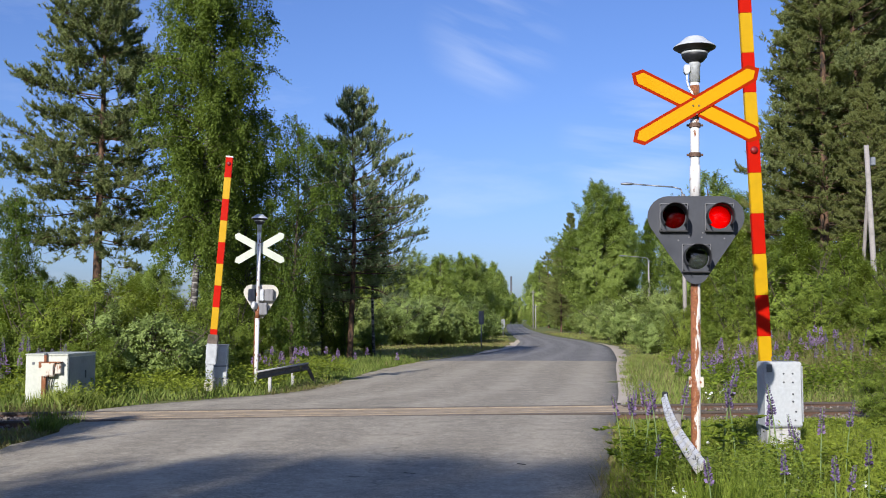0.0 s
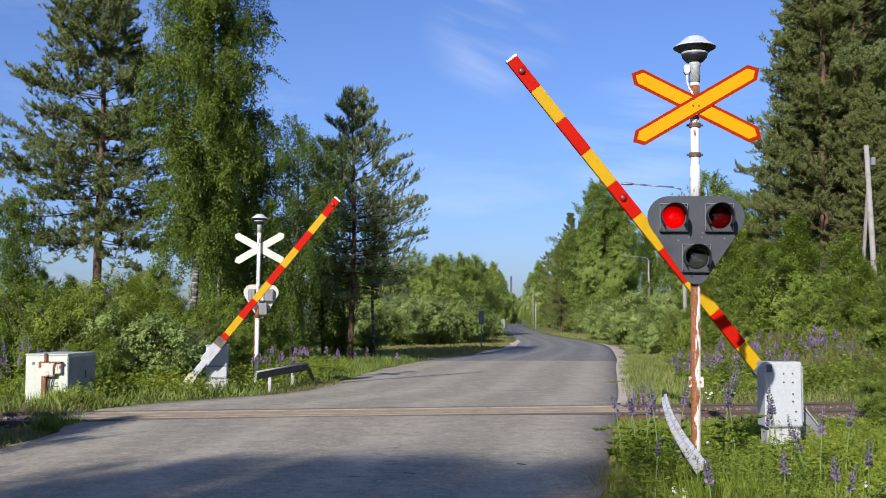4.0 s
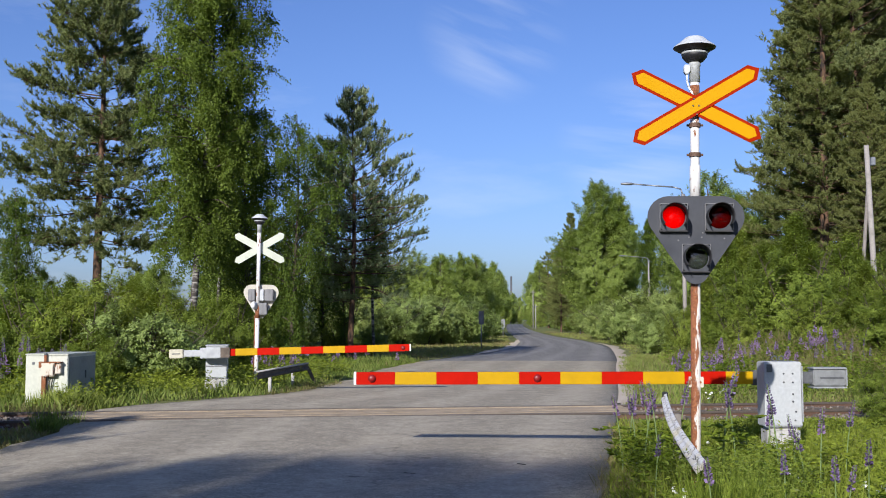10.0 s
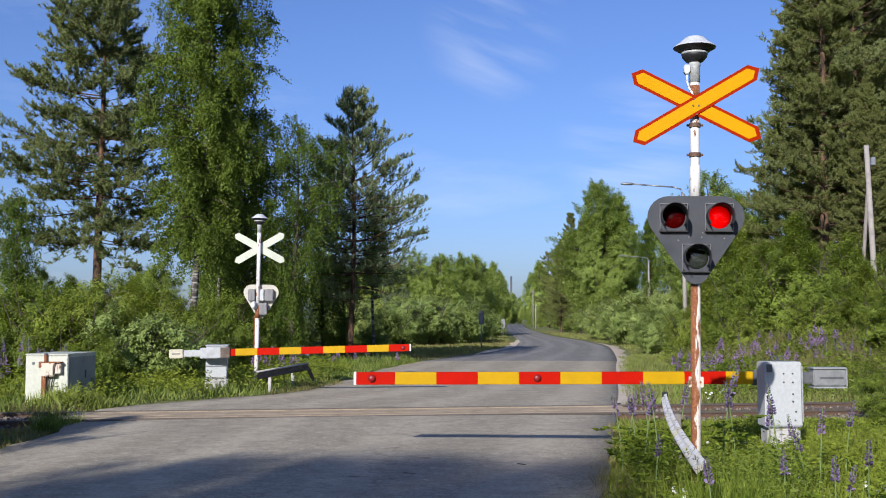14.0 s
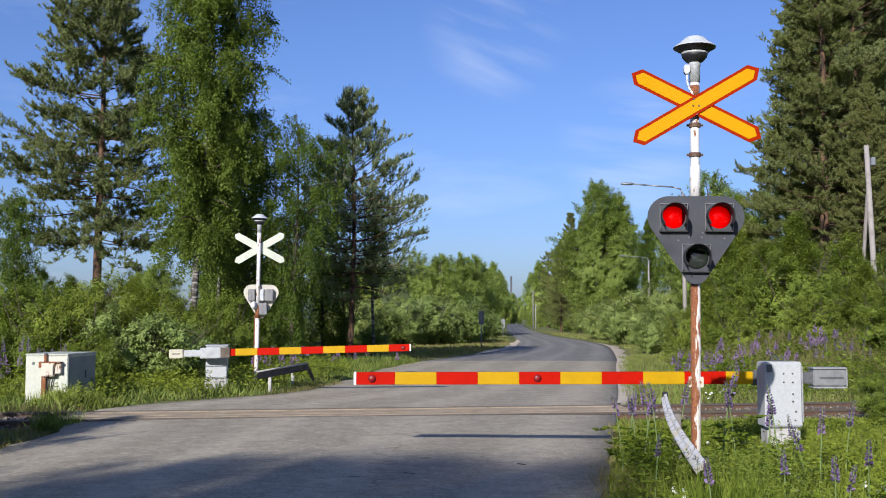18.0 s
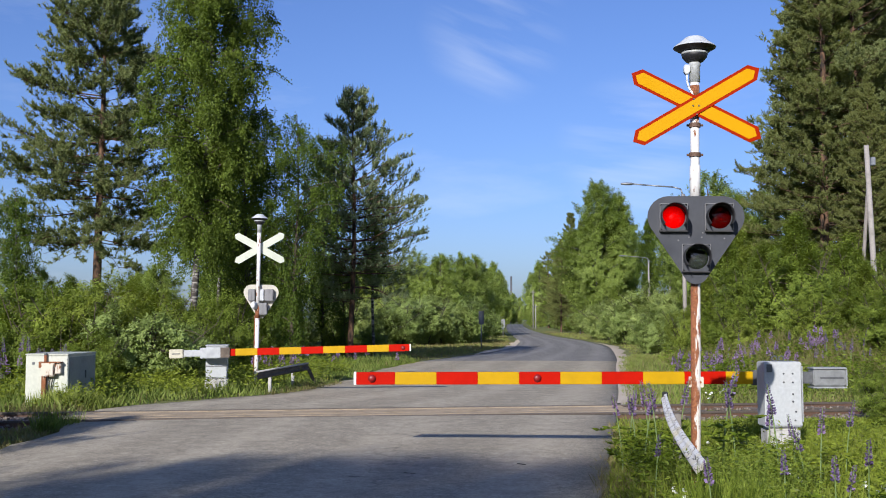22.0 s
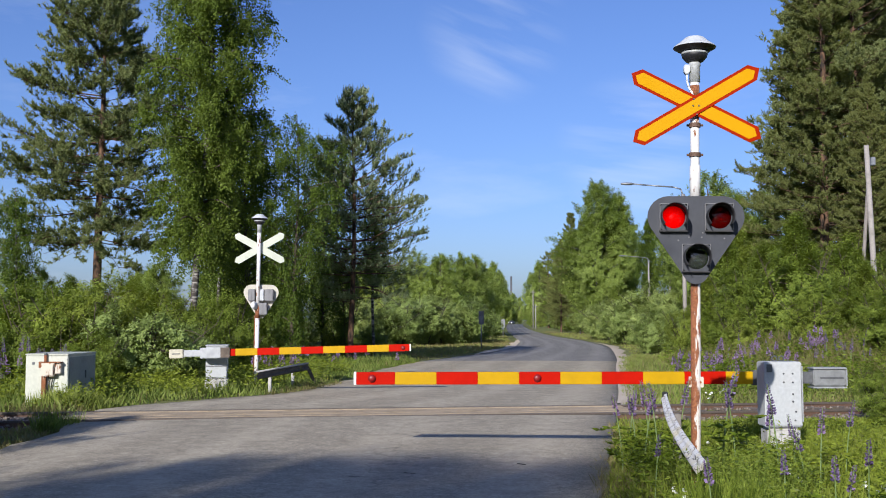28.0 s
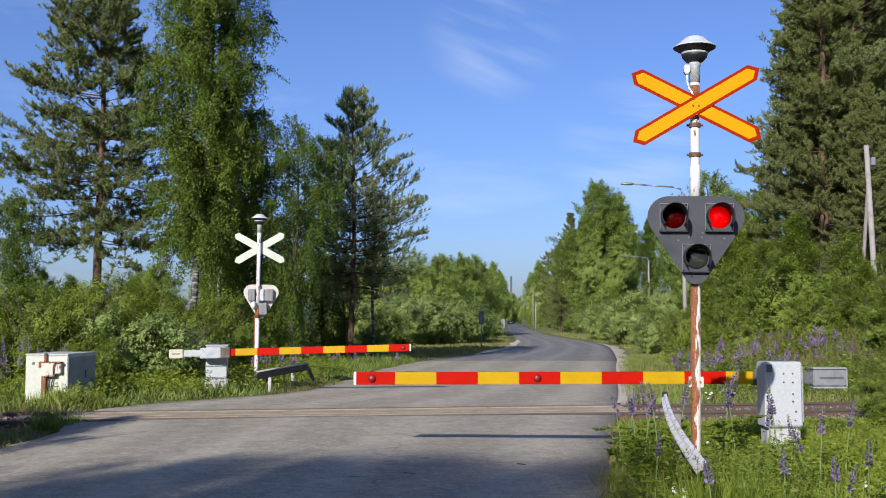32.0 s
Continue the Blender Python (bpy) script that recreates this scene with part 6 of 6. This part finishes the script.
# brown blades stand in for shade and rust on the left track
sward("grass_track", "brown grass added to darken the track between the rails", 37, 6000, (-10, -6.55), (16.8, 19.6), (0.12, 0.32), (0.008, 0.016), "dry_grass", 0.6, bare_track=0.0)
sward("grass_guard", "grass and dry stalks round the far guard rail", 38, 2600, (-4.7, -2.9), (22.2, 27.0), (0.28, 0.55), (0.010, 0.02), "grass", 0.5, gap=-0.28, keep=lambda x, y, r: np.abs(x + 4.02 - (y - 22.6) * 0.2) < 0.3)
sward("grass_guard_dry", "brown dry grass at the guard rail's end", 39, 2200, (-4.4, -2.7), (22.6, 27.2), (0.25, 0.55), (0.010, 0.018), "dry_grass", 0.7, gap=-0.35, keep=lambda x, y, r: np.abs(x + 3.85 - (y - 22.6) * 0.2) < 0.35)
sward("grass_edge", "brownish dry grass along the asphalt's edge", 33, 26000, (0.6, 3.4), (5.0, 16.5), (0.16, 0.5), (0.006, 0.013), "dry_grass", 0.6, gap=-0.09, keep=lambda x, y, r: x - right_edge(y) < 0.75 * r.random(len(x)))
sward("grass_pink", "pale flowering grass in the meadow", 32, 14000, (8, 18), (25, 38), (0.5, 0.85), (0.008, 0.018), "dry_grass")
LUPINES = [lupine_first("lupine", 100 + i, 0.68 + 0.06 * i, 0.17 + 0.02 * i) for i in range(4)]
NEAR_LUPINES = [(2.06, 10.9, 1.32), (2.07, 10.6, 1.29), (2.21, 10.9, 1.31), (2.19, 10.4, 1.23), (2.1, 11.6, 1.33), (1.96, 11.2, 1.18), (2.56, 11.2, 1.29), (1.83, 8.9, 0.86), (1.89, 7.2, 1.08), (2.93, 10.8, 1.59), (3.02, 10.6, 1.31), (3.14, 9.6, 1.24), (3.13, 9.9, 1.26), (3.05, 8.6, 1.06),
                (3.37, 9.2, 1.11), (3.83, 9.8, 1.06), (2.82, 7.4, 1.07), (2.72, 7.0, 0.93), (3.22, 7.8, 1.01), (3.37, 9.8, 0.89), (2.63, 7.9, 1.03)]
for i, (x, y, s) in enumerate(NEAR_LUPINES):
    if i < 4:
        set_down(LUPINES[i], x, y, i * 70, s)
    else:
        another(LUPINES[i % 4], x, y, i * 50, s)
rng_d = random.Random(8)


def white_flowers(x, y):
    """A low clump of white umbels."""
    plant = empty("white_flower", pose(x, y, float(land(x, y))), "small white flower cluster in the grass", "flower", "white flowers on the verge")
    stem = Tubes()
    pts = []
    for k in range(5):
        a, h = rng_d.uniform(0, 6.28), rng_d.uniform(0.16, 0.3)
        tip = (0.06 * math.cos(a), 0.06 * math.sin(a), h)
        stem.add([(0, 0, -0.02), (tip[0] * 0.4, tip[1] * 0.4, h * 0.6), tip], [0.004, 0.003, 0.002], 4)
        pts.append(tip)
    ob = stem.make("stalk", M["stem"])
    ob.parent = plant
    for tip in pts:
        part("umbel", lathe([(0.004, -0.008), (0.024, 0.0), (0.026, 0.006), (0.012, 0.013)], 9, m=pose(*tip, rng_d.uniform(-30, 30), rng_d.uniform(-30, 30))), M["daisy"], plant)


for x, y in ((1.72, 7.6), (1.80, 7.9), (2.0, 8.7), (3.7, 8.9), (3.95, 9.1), (3.3, 9.6), (2.9, 11.4), (3.0, 11.8), (2.2, 11.2), (4.6, 9.6), (1.95, 8.2), (5.4, 20.8), (5.9, 21.6)):
    white_flowers(x, y)
for i in range(16):
    another(LUPINES[i % 4], rnd.uniform(-10.2, -8.3), rnd.uniform(22.4, 23.6), rnd.uniform(0, 360), rnd.uniform(1.2, 1.65))
for i in range(14):
    another(LUPINES[i % 4], rnd.uniform(9.4, 12.6), rnd.uniform(25.5, 29.5), rnd.uniform(0, 360), rnd.uniform(0.9, 1.3))
for i in range(75):
    if i % 5 < 4:
        cx, cy = ((7.4, 27), (9.2, 32), (12.6, 31), (14.5, 30), (8.0, 30), (10.6, 28))[i % 6]
        x, y = rnd.gauss(cx, 0.9), rnd.gauss(cy, 1.3)
    else:
        x, y = rnd.uniform(-13.5, -8.0), rnd.uniform(22.5, 27)
    another(LUPINES[i % 4], x, y, rnd.uniform(0, 360), rnd.uniform(0.7, 1.15))


# ---- what moves: both booms come down, the red lamps flash in turn ----
def motions():
    near = [(0.0, 87.9), (0.4, 87.9), (0.5, 87.3), (0.6, 86.1), (0.7, 85.0), (0.8, 83.9), (1.0, 81.8), (1.5, 76.9), (2.0, 71.9), (2.5, 66.7), (3.0, 61.4), (3.5, 56.6), (5.5, 37.2), (6.0, 32.0), (6.5, 27.2), (7.0, 22.3),
            (7.5, 17.6), (8.0, 13.1), (8.5, 8.5), (9.0, 3.9), (9.3, 1.3), (9.5, -0.1), (32.0, -0.1)]
    far = [(0.0, 85.7), (0.3, 85.7), (0.6, 83.6), (1.0, 79.6), (1.5, 75.2), (2.0, 70.0), (2.5, 65.5), (3.0, 60.3), (3.5, 55.8), (5.5, 35.7), (6.0, 30.6), (6.5, 25.8), (7.0, 21.3),
           (7.5, 16.0), (8.0, 11.2), (8.5, 6.4), (8.8, 3.2), (9.1, 1.55), (32.0, 1.55)]
    walk(NEAR_BOOM, [(t, pose(-0.005, 0.45, 0.975, 0, a, 0)) for t, a in near])
    walk(FAR_BOOM, [(t, pose(-0.03, -0.55, 0.925, 0, -a, 0)) for t, a in far])
    # a car comes round the far bend towards the crossing and waits
    way = [(0.0, 66, 424, -80), (25.0, 66, 424, -80), (26.4, 44, 424, -80), (27.2, 32.0, 421, -50), (28.0, 27.8, 413, -20), (29.5, 26.8, 404, -20), (32.0, 26.3, 398, -20)]
    walk(CAR, [(t, pose(x, y, 0.03, 0, 0, a)) for t, x, y, a in way])
    # the wind stirs the hanging crown of the birch
    crown = [c for c in BIRCH.children if c.name.startswith("crown")][0]
    sway = [(0.8 * k, pose(0, 0, 0, 0.10 * math.sin(1.9 * k), 0.16 * math.sin(2.3 * k) + 0.24 * math.sin(0.71 * k + 0.4), 0)) for k in range(41)]
    walk(crown, sway)
    # the added shutter covers the right bulb while the left one shines
    side, rows, k = -1, [], 0
    rows.append((0.0, -1))
    while True:
        t = 0.235 + 0.37 * k + (0.035 if k % 2 else 0.0)
        if t > 31.9:
            break
        rows += [(t - 0.034, side), (t + 0.034, -side)]
        side, k = -side, k + 1
    rows.append((32.0, side))
    walk(BLINK_PLATE, [(t, pose(0.213 * s - 0.004, BLINK_PLATE_Y, 2.65)) for t, s in rows])


motions()
